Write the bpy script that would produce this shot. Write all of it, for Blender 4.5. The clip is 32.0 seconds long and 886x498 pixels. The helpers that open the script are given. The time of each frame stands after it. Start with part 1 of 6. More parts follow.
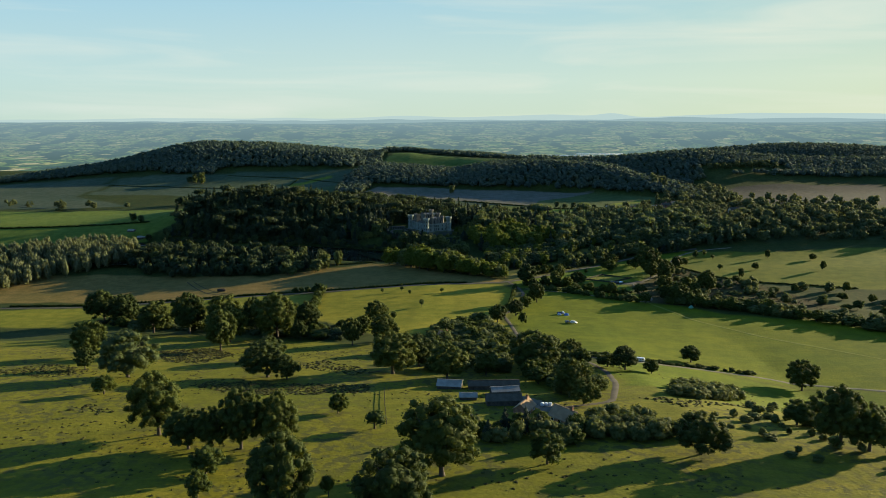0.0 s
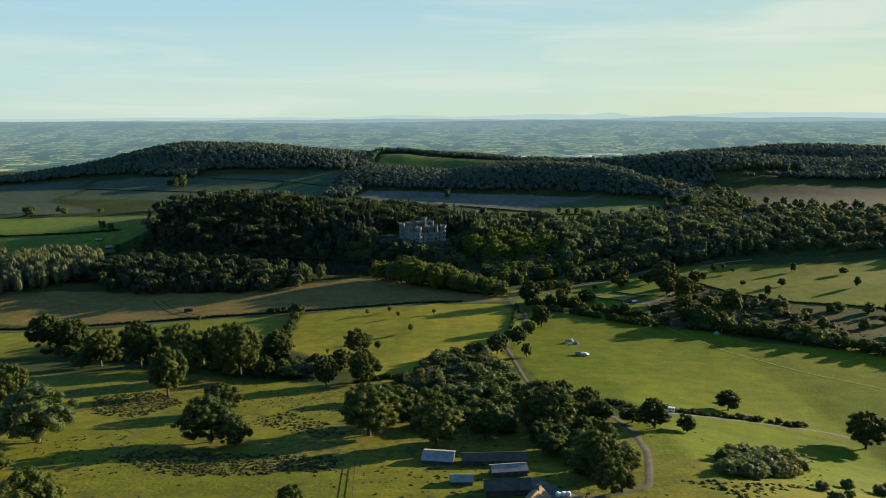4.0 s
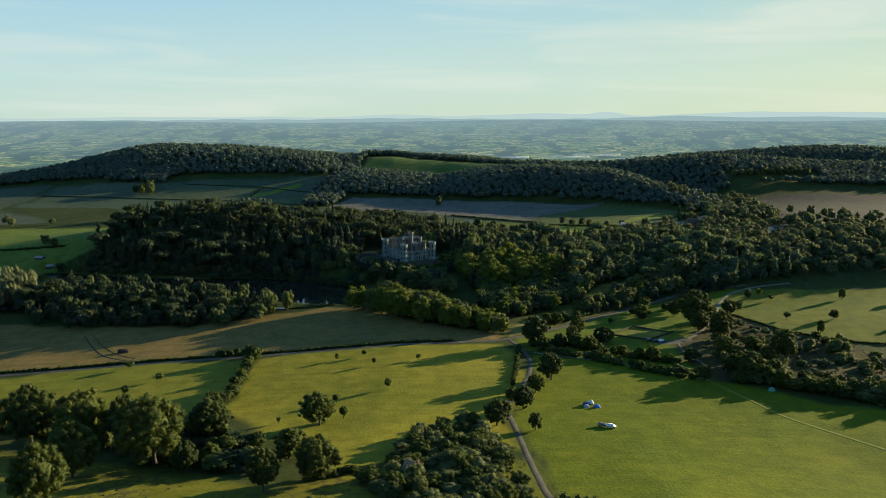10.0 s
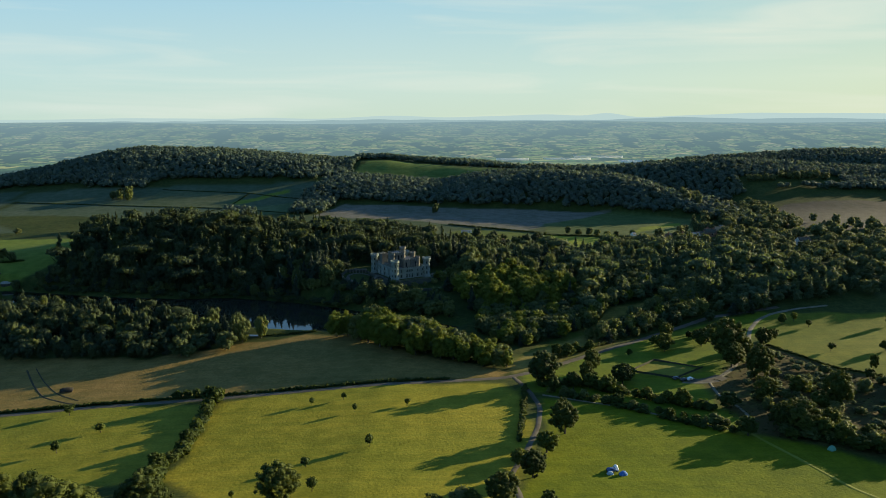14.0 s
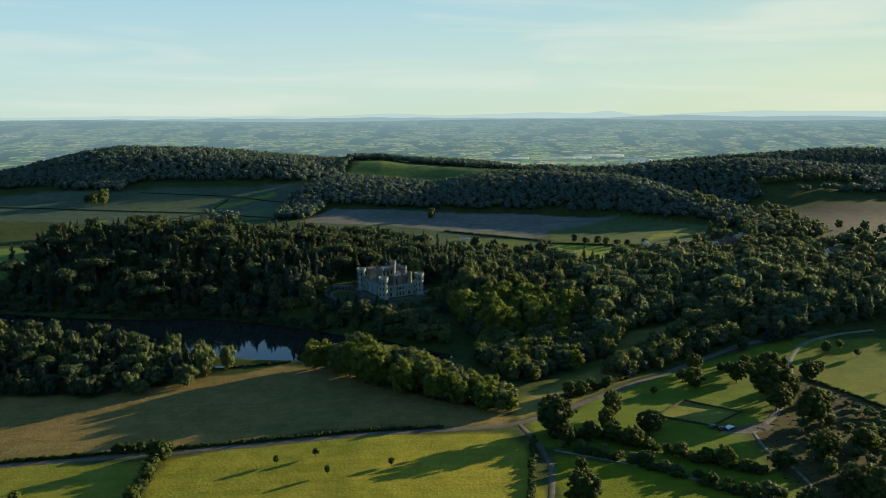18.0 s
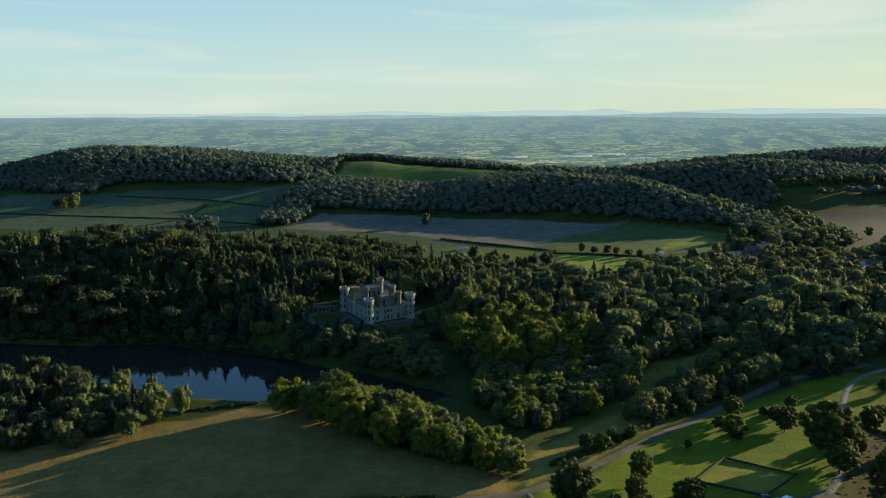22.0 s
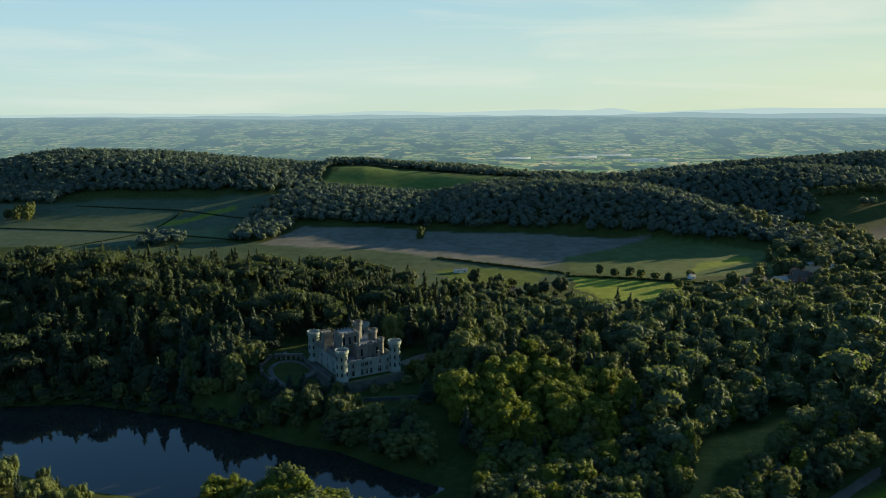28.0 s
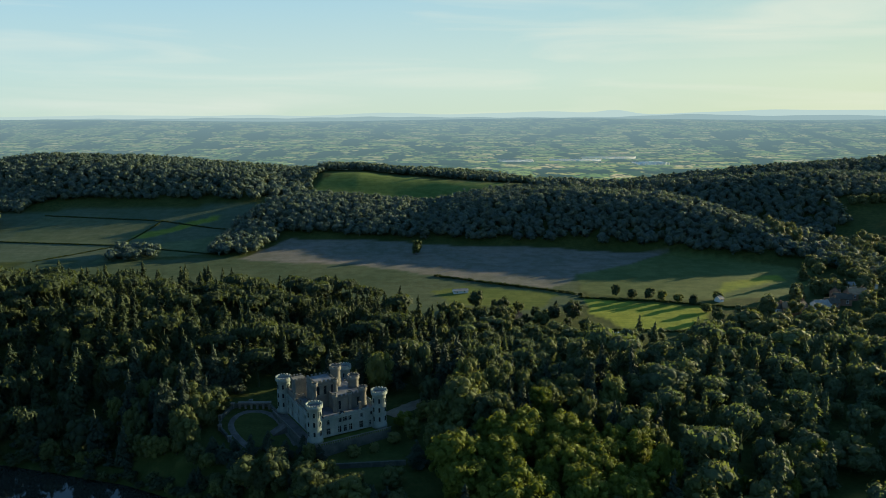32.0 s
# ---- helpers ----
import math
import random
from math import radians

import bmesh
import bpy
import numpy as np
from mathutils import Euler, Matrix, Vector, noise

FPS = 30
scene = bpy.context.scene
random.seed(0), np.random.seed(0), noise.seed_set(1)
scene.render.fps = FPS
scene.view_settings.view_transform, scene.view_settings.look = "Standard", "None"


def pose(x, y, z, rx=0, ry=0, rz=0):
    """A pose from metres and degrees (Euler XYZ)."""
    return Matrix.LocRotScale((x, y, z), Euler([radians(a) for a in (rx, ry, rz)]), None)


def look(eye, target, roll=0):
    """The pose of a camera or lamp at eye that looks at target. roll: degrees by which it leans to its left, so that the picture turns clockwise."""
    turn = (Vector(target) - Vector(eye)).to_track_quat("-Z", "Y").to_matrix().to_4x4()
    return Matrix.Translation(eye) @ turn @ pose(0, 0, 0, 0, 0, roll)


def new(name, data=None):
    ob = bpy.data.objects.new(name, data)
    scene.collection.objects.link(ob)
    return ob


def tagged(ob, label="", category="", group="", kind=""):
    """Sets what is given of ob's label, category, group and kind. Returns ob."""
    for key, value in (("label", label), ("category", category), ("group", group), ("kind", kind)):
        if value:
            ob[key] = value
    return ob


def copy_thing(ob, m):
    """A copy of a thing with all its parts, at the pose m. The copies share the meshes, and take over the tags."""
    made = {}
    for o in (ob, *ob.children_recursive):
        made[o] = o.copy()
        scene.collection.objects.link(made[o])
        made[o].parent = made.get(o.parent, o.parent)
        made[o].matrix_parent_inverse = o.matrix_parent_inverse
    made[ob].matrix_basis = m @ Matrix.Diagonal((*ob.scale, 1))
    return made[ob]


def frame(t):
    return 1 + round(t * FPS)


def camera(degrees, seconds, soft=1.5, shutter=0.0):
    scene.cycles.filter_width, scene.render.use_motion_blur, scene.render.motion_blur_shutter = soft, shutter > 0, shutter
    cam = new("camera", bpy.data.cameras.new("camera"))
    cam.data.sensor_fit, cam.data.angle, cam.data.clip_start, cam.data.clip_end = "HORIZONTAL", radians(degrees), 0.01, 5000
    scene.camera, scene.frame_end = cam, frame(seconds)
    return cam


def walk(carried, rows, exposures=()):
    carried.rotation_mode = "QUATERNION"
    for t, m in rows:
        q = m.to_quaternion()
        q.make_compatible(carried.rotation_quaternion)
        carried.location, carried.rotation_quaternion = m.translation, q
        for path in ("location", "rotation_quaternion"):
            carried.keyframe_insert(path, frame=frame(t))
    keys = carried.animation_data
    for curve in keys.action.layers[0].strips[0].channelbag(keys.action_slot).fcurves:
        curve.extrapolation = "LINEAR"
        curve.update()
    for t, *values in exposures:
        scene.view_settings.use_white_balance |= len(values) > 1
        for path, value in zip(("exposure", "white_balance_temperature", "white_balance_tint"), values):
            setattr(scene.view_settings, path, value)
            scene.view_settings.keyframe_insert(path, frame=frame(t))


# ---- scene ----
cam = camera(62.2, 32.0, soft=0.9)
PATH = [
    (0, pose(0.00, 0.00, 112.50, 79.98, 0.17, 0.50)),
    (2, pose(1.31, 30.20, 112.85, 79.96, 0.17, 0.40)),
    (4, pose(2.62, 60.36, 113.20, 79.92, 0.17, 0.28)),
    (6, pose(3.95, 90.46, 113.54, 79.89, 0.17, 0.14)),
    (8, pose(5.29, 120.50, 113.87, 79.89, 0.17, -0.02)),
    (10, pose(6.65, 150.48, 114.20, 79.87, 0.17, -0.14)),
    (12, pose(8.01, 180.37, 114.52, 79.91, 0.17, -0.19)),
    (14, pose(9.39, 210.19, 114.84, 79.96, 0.17, -0.22)),
    (16, pose(10.78, 239.91, 115.15, 79.90, 0.17, -0.23)),
    (18, pose(12.19, 269.54, 115.46, 79.79, 0.17, -0.32)),
    (20, pose(13.60, 299.07, 115.76, 79.67, 0.17, -0.41)),
    (22, pose(15.03, 328.48, 116.05, 79.60, 0.17, -0.46)),
    (24, pose(16.47, 357.77, 116.34, 79.62, 0.17, -0.50)),
    (26, pose(17.92, 386.94, 116.62, 79.59, 0.17, -0.45)),
    (28, pose(19.39, 415.97, 116.90, 79.57, 0.17, -0.38)),
    (30, pose(20.86, 444.86, 117.17, 79.64, 0.17, -0.32)),
    (32, pose(22.35, 473.60, 117.43, 79.71, 0.17, -0.27)),
]
walk(cam, PATH)

# ---- light ----
SUN_EL, SUN_AZ = 10.8, 61.0      # degrees above the horizon; clockwise from +y
world = bpy.data.worlds.new("evening_sky")
scene.world = world
world.use_nodes = True
wn, wl = world.node_tree.nodes, world.node_tree.links
sky = wn.new("ShaderNodeTexSky")
sky.sky_type, sky.sun_disc = "NISHITA", False
sky.sun_elevation, sky.sun_rotation = radians(SUN_EL), radians(SUN_AZ)
sky.air_density, sky.dust_density, sky.ozone_density = 1.0, 0.3, 1.5
SKY = 0.055
wn["Background"].inputs["Strength"].default_value = SKY


def world_ramp(source, lo, hi, stops):
    """Colour stops along one part of the direction; colours as they are seen."""
    r, c = wn.new("ShaderNodeMapRange"), wn.new("ShaderNodeValToRGB")
    r.inputs["From Min"].default_value, r.inputs["From Max"].default_value = lo, hi
    wl.new(source, r.inputs["Value"]), wl.new(r.outputs[0], c.inputs[0])
    while len(c.color_ramp.elements) < len(stops):
        c.color_ramp.elements.new(0.5)
    for e, (p, colour) in zip(c.color_ramp.elements, stops):
        e.position, e.color = p, (*colour, 1)
    return c.outputs[0]


def world_mix(fac, a, b, mode="MIX"):
    x = wn.new("ShaderNodeMix")
    x.data_type, x.blend_type = "RGBA", mode
    for sock, v in ((x.inputs[0], fac), (x.inputs[6], a), (x.inputs[7], b)):
        if isinstance(v, float):
            sock.default_value = v
        elif isinstance(v, tuple):
            sock.default_value = (*v, 1)
        else:
            wl.new(v, sock)
    return x.outputs[2]


where = wn.new("ShaderNodeTexCoord").outputs["Generated"]
split = wn.new("ShaderNodeSeparateXYZ")
wl.new(where, split.inputs[0])
# pale evening haze low over the land, warmer towards the sun
low = world_ramp(split.outputs["Z"], 0.0, 0.30, [(0.0, (0.61, 0.74, 0.60)), (0.16, (0.60, 0.76, 0.68)), (0.5, (0.42, 0.66, 0.74)), (1.0, (0.28, 0.50, 0.66))])
warm = world_ramp(split.outputs["X"], -0.45, 0.9, [(0.0, (0.96, 0.98, 1.02)), (0.45, (1.0, 1.0, 1.0)), (1.0, (1.24, 1.07, 0.86))])
low = world_mix(1.0, low, warm, "MULTIPLY")
# the sky is brighter on the sun's side
facing = wn.new("ShaderNodeVectorMath")
facing.operation = "DOT_PRODUCT"
facing.inputs[1].default_value = (math.sin(radians(SUN_AZ)), math.cos(radians(SUN_AZ)), 0.0)
wl.new(where, facing.inputs[0])
side = world_ramp(facing.outputs["Value"], -1.0, 1.0, [(0.0, (0.34, 0.40, 0.45)), (0.40, (0.42, 0.45, 0.47)), (0.70, (0.46, 0.46, 0.46)), (1.0, (0.46, 0.46, 0.43))])
# thin high cloud
stretch = wn.new("ShaderNodeMapping")
stretch.inputs["Scale"].default_value = (1.2, 1.2, 14.0)
stretch.inputs["Rotation"].default_value = (0.0, 0.12, 0.0)
wl.new(where, stretch.inputs["Vector"])
cirrus = wn.new("ShaderNodeTexNoise")
cirrus.inputs["Scale"].default_value, cirrus.inputs["Detail"].default_value, cirrus.inputs["Distortion"].default_value = 2.2, 6.0, 0.6
wl.new(stretch.outputs[0], cirrus.inputs["Vector"])
veil = world_ramp(cirrus.outputs["Fac"], 0.46, 0.72, [(0.0, (0.0, 0.0, 0.0)), (1.0, (0.55, 0.55, 0.55))])
low = world_mix(veil, low, (0.80, 0.84, 0.74))
low = world_mix(1.0, low, side, "MULTIPLY")
scale_up = wn.new("ShaderNodeVectorMath")
scale_up.operation = "SCALE"
scale_up.inputs["Scale"].default_value = 0.70 / SKY
wl.new(low, scale_up.inputs[0])
high = world_ramp(split.outputs["Z"], 0.15, 0.32, [(0.0, (0.0, 0.0, 0.0)), (1.0, (1.0, 1.0, 1.0))])
upper = world_mix(1.0, sky.outputs[0], (0.76, 1.22, 1.56), "MULTIPLY")
wl.new(world_mix(high, scale_up.outputs[0], upper), wn["Background"].inputs["Color"])
sun = new("sun", bpy.data.lights.new("sun", "SUN"))
sun.data.energy, sun.data.angle, sun.data.color = 4.5, radians(0.5), (1.0, 0.84, 0.50)
to_sun = Vector((math.sin(radians(SUN_AZ)) * math.cos(radians(SUN_EL)), math.cos(radians(SUN_AZ)) * math.cos(radians(SUN_EL)), math.sin(radians(SUN_EL))))
sun.matrix_world = look(to_sun * 100, (0, 0, 0))
scene.view_settings.exposure = 1.65

# ---- materials ----
def material(name, rough=0.9, metal=0.0, spec=0.3):
    m = bpy.data.materials.new(name)
    m.use_nodes = True
    b = m.node_tree.nodes["Principled BSDF"]
    b.inputs["Roughness"].default_value, b.inputs["Metallic"].default_value = rough, metal
    b.inputs["Specular IOR Level"].default_value = spec
    return m, m.node_tree.nodes, m.node_tree.links, b


def noise_fac(n, l, scale, detail=4, lo=0.35, hi=0.65, coords="Object"):
    tc = n.new("ShaderNodeTexCoord")
    t = n.new("ShaderNodeTexNoise")
    t.inputs["Scale"].default_value, t.inputs["Detail"].default_value = scale, detail
    l.new(tc.outputs[coords], t.inputs["Vector"])
    r = n.new("ShaderNodeMapRange")
    r.inputs["From Min"].default_value, r.inputs["From Max"].default_value = lo, hi
    l.new(t.outputs["Fac"], r.inputs["Value"])
    return r.outputs["Result"], t


def mix(n, l, fac, a, b, mode="MIX"):
    x = n.new("ShaderNodeMix")
    x.data_type, x.blend_type = "RGBA", mode
    for sock, v in ((x.inputs[0], fac), (x.inputs[6], a), (x.inputs[7], b)):
        if isinstance(v, (int, float)):
            sock.default_value = v
        elif isinstance(v, tuple):
            sock.default_value = (*v, 1)
        else:
            l.new(v, sock)
    return x.outputs[2]


def bump_from(n, l, height_out, b, strength, distance):
    k = n.new("ShaderNodeBump")
    k.inputs["Strength"].default_value, k.inputs["Distance"].default_value = strength, distance
    l.new(height_out, k.inputs["Height"])
    l.new(k.outputs["Normal"], b.inputs["Normal"])


def plain(name, dark, light, scale, rough=0.9, metal=0.0, bump=0.3, depth=0.02, fine=None):
    """A surface that varies between two colours at two scales, with fine relief."""
    m, n, l, b = material(name, rough, metal, 0.12)
    big, _ = noise_fac(n, l, scale)
    small, tex = noise_fac(n, l, fine or scale * 9, 3, 0.3, 0.7)
    c = mix(n, l, big, dark, light)
    c = mix(n, l, small, c, tuple(v * 0.72 for v in dark))
    c = mix(n, l, 0.35, mix(n, l, big, dark, light), c)
    l.new(c, b.inputs["Base Color"])
    bump_from(n, l, tex.outputs["Fac"], b, bump, depth)
    return m


def leaf_material(name, dark, light, joined=False, glow=0.40):
    """Leaves: part of the light goes through. Each tree has its own shade."""
    m = bpy.data.materials.new(name)
    m.use_nodes = True
    n, l = m.node_tree.nodes, m.node_tree.links
    n.remove(n["Principled BSDF"])
    if joined:
        a = n.new("ShaderNodeAttribute")
        a.attribute_name = "tint"
        rnd = a.outputs["Fac"]
    else:
        rnd = n.new("ShaderNodeObjectInfo").outputs["Random"]
    spots, _ = noise_fac(n, l, 0.55, 3, 0.3, 0.7)
    c = mix(n, l, rnd, dark, light)
    c = mix(n, l, spots, c, tuple(0.6 * a + 0.25 * b for a, b in zip(dark, light)))
    d, t, x = n.new("ShaderNodeBsdfPrincipled"), n.new("ShaderNodeBsdfTranslucent"), n.new("ShaderNodeMixShader")
    d.inputs["Roughness"].default_value, d.inputs["Specular IOR Level"].default_value = 0.75, 0.12
    warm = mix(n, l, 1.0, c, (1.35, 1.25, 0.55), "MULTIPLY")
    l.new(c, d.inputs["Base Color"]), l.new(warm, t.inputs["Color"])
    x.inputs[0].default_value = glow
    l.new(d.outputs[0], x.inputs[1]), l.new(t.outputs[0], x.inputs[2])
    l.new(x.outputs[0], n["Material Output"].inputs["Surface"])
    return m


LEAF = {
    "great_oak": leaf_material("great_oak_leaves", (0.026, 0.042, 0.012), (0.086, 0.104, 0.020), glow=0.28),
    "oak": leaf_material("oak_leaves", (0.034, 0.056, 0.016), (0.088, 0.108, 0.020)),
    "ash": leaf_material("ash_leaves", (0.075, 0.100, 0.040), (0.100, 0.120, 0.050)),
    "lime": leaf_material("lime_leaves", (0.072, 0.102, 0.016), (0.128, 0.148, 0.024)),
    "spruce": leaf_material("spruce_needles", (0.019, 0.033, 0.023), (0.040, 0.056, 0.033), glow=0.15),
    "bush": leaf_material("bush_leaves", (0.056, 0.078, 0.026), (0.135, 0.150, 0.054)),
    "wood": leaf_material("wood_leaves", (0.026, 0.044, 0.030), (0.104, 0.124, 0.034), joined=True),
    # distance haze put into the leaf colour: bluish, low in contrast
    "ridge": leaf_material("hazed_ridge_leaves", (0.068, 0.106, 0.096), (0.112, 0.136, 0.086), joined=True),
    "hedge": leaf_material("hedge_leaves", (0.032, 0.050, 0.012), (0.055, 0.075, 0.018)),
}
BARK = plain("bark", (0.055, 0.045, 0.035), (0.11, 0.095, 0.075), 1.2, 0.95, bump=0.6)
STONE = plain("pale_castle_stone", (0.136, 0.168, 0.150), (0.204, 0.234, 0.210), 0.25, 0.9, depth=0.03, fine=2.2)
STONE_DARK = plain("weathered_stone", (0.100, 0.102, 0.088), (0.155, 0.150, 0.130), 0.3, 0.92, depth=0.03, fine=2.0)
LEAD = plain("lead_roof", (0.09, 0.095, 0.10), (0.16, 0.165, 0.17), 0.4, 0.6, 0.0)
ROAD = plain("worn_asphalt", (0.066, 0.058, 0.045), (0.104, 0.092, 0.072), 0.15, 0.92, depth=0.01)
# darkest grey-green stone, for the terrace platform and low garden walls
RETAINING_STONE = plain("dark_retaining_stone", (0.045, 0.055, 0.045), (0.085, 0.090, 0.075), 0.4, 0.95, depth=0.03, fine=2.0)
TRACK = plain("pale_gravel_track", (0.115, 0.105, 0.076), (0.175, 0.160, 0.118), 0.3, 0.95)

# ---- the land ----
KY = [-600, 0, 150, 215, 260, 315, 360, 420, 460, 560, 640, 690, 730, 770, 888, 950, 1060, 1120, 1200, 1215, 1240, 1270, 1310, 1350, 1400, 1500, 1700, 2000, 2600]
KZ = [48, 36, 25, 19, 13, 3.5, -3, -8.5, -11.5, -13.4, -13.9, -9, -2, -1, -3, -1, 6, 14, 33, 39, 51, 58, 62, 63, 58, 40, -15, -48, -55]
LAKE_Z = -14.6


def smooth01(v, a, b):
    u = np.clip((v - a) / (b - a), 0, 1)
    return u * u * (3 - 2 * u)


PROFILE_Y = np.arange(-700, 2700, 5.0)
PROFILE_Z = np.convolve(np.pad(np.interp(PROFILE_Y, KY, KZ), 8, mode="edge"), np.hanning(17) / np.hanning(17).sum(), "valid")


def hump(x, y, cx, cy, sx, sy):
    return np.exp(-((x - cx) / sx) ** 2 - ((y - cy) / sy) ** 2)


def inside(x, y, poly, soft=0.0):
    """1 inside a polygon of the plan, 0 outside; soft: metres of soft edge."""
    x, y = np.asarray(x, float), np.asarray(y, float)
    hit, near = np.zeros(x.shape, bool), np.full(x.shape, 1e9)
    for (ax, ay), (bx, by) in zip(poly, poly[1:] + poly[:1]):
        cross = ((ay > y) != (by > y)) & (x < (bx - ax) * (y - ay) / ((by - ay) or 1e-9) + ax)
        hit ^= cross
        if soft:
            u = np.clip(((x - ax) * (bx - ax) + (y - ay) * (by - ay)) / ((bx - ax) ** 2 + (by - ay) ** 2), 0, 1)
            near = np.minimum(near, np.hypot(x - ax - u * (bx - ax), y - ay - u * (by - ay)))
    if not soft:
        return hit.astype(float)
    return np.clip(0.5 + np.where(hit, near, -near) / soft, 0, 1)


LAKE = [(22, 658), (10, 648), (-8, 646), (-40, 650), (-80, 652), (-108, 658), (-150, 676), (-200, 690), (-260, 712), (-330, 735), (-330, 765), (-240, 742),
        (-182, 735), (-146, 738), (-93, 722), (-66, 709), (-53, 702), (-39, 694), (-21, 688), (0, 672)]


# heights of the ground along the crests: west hill, wooded spur, east ridge, east hill
WEST_X = [-1000, -827, -773, -720, -668, -615, -562, -510, -468, -437, -385, -303, -242, -160, -129, -110, -68, -33, 8, 71, 142, 170, 250, 330]
WEST_Z = [-14, -8, 5, 16, 21, 28, 41, 55, 63, 65, 64, 62, 57, 51, 50, 55, 55, 51, 49, 45, 38, 34, 26, 22]
SPUR_X = [-130, -90, -27, 10, 34, 64, 94, 150, 205, 230, 255, 269, 280, 292, 305, 340]
SPUR_Z = [36, 34, 30, 28, 32, 36, 38, 41, 38, 37, 32, 27, 20, 11, 5, 4]
EAST_X, EAST_Z = [170, 205, 231, 264, 297, 362, 395, 428, 455, 520, 640], [24, 32, 34, 35, 37, 39, 38, 34, 27, 18, 10]
HILL_X, HILL_Z = [200, 272, 342, 388, 443, 505, 567, 634, 742, 829, 1100, 1400], [18, 30, 36, 41, 46, 50, 54, 58, 57, 52, 36, 20]


def slope_up(y, foot, crest, z0, z1):
    """A rounded slope: steep at the foot, gentle at the crest."""
    v = np.clip((y - foot) / (crest - foot), 0, 1)
    return z0 + (z1 - z0) * (1 - (1 - v) ** 2)


def height(x, y):
    x, y = np.asarray(x, float), np.asarray(y, float)
    west = 0.10 + 0.90 * smooth01(x, -900, -400)
    far = smooth01(y, 1060, 1180)
    z = np.interp(y, PROFILE_Y, PROFILE_Z)
    crest = np.interp(x, WEST_X, WEST_Z) / (63 * west)
    z = np.where(z > 0, z * (1 - far + far * west * (1 + (crest - 1) * smooth01(y, 1200, 1320))), z)
    foot, top = np.interp(x, [-130, -20, 60, 136, 206, 240, 290], [1112, 1102, 1088, 1083, 1058, 1034, 1012]), np.interp(x, [-130, 0, 100, 200, 260, 300, 340], [1235, 1213, 1190, 1160, 1135, 1100, 1090])
    spur = slope_up(y, foot, top, np.interp(foot, PROFILE_Y, PROFILE_Z), np.interp(x, SPUR_X, SPUR_Z))
    on_spur = smooth01(x, -190, -130) * (1 - smooth01(x, 330, 400)) * (y > foot) * (1 - smooth01(y, top, top + 90))
    z = z * (1 - on_spur) + on_spur * spur
    z = z + 3 * hump(x, y, -430, 1345, 170, 90)
    z = z + 16 * hump(x, y, 420, 1180, 120, 90)
    east = slope_up(y, 1170, 1265, 4, np.interp(x, EAST_X, EAST_Z)) - 150 * smooth01(y, 1275, 1900)
    z = np.where((x > 170) & (y > 1172), np.maximum(z, east), z)
    hill = slope_up(y, 1290, 1430, 0, np.interp(x, HILL_X, HILL_Z)) - 170 * smooth01(y, 1440, 1950)
    z = np.where((x > 200) & (y > 1292), np.maximum(z, hill), z)
    z = z + np.clip((x - 78) / 84, 0, 1) * smooth01(y, 190, 310) * (np.minimum(z, -11.5) - z) * (y < 600)
    z = z + 20 * hump(x, y, -215, 840, 130, 75)
    z = z - 0.05 * np.clip(-x - 20, 0, 250) * smooth01(y, 330, 470) * (1 - smooth01(y, 560, 700))
    z = z + 0.03 * np.clip(x - 120, 0, 300) * smooth01(y, 480, 600) * (1 - smooth01(y, 900, 1100))
    z = z + 10 * hump(x, y, 308, 1070, 45, 42)
    k = smooth01(-x, 66, 115) * smooth01(y, 640, 690) * (1 - smooth01(y, 738, 840))
    z = z * (1 - k) + k * (-13.4 + 0.13 * np.clip(y - 735, 0, 200))
    bank = inside(x, y, LAKE, 14.0)
    z = np.where(bank > 0, np.maximum(np.minimum(z, LAKE_Z + 3.0 - 6.0 * bank), LAKE_Z - 3), z)
    return z


def at_ground(x, y):
    return float(height(x, y))


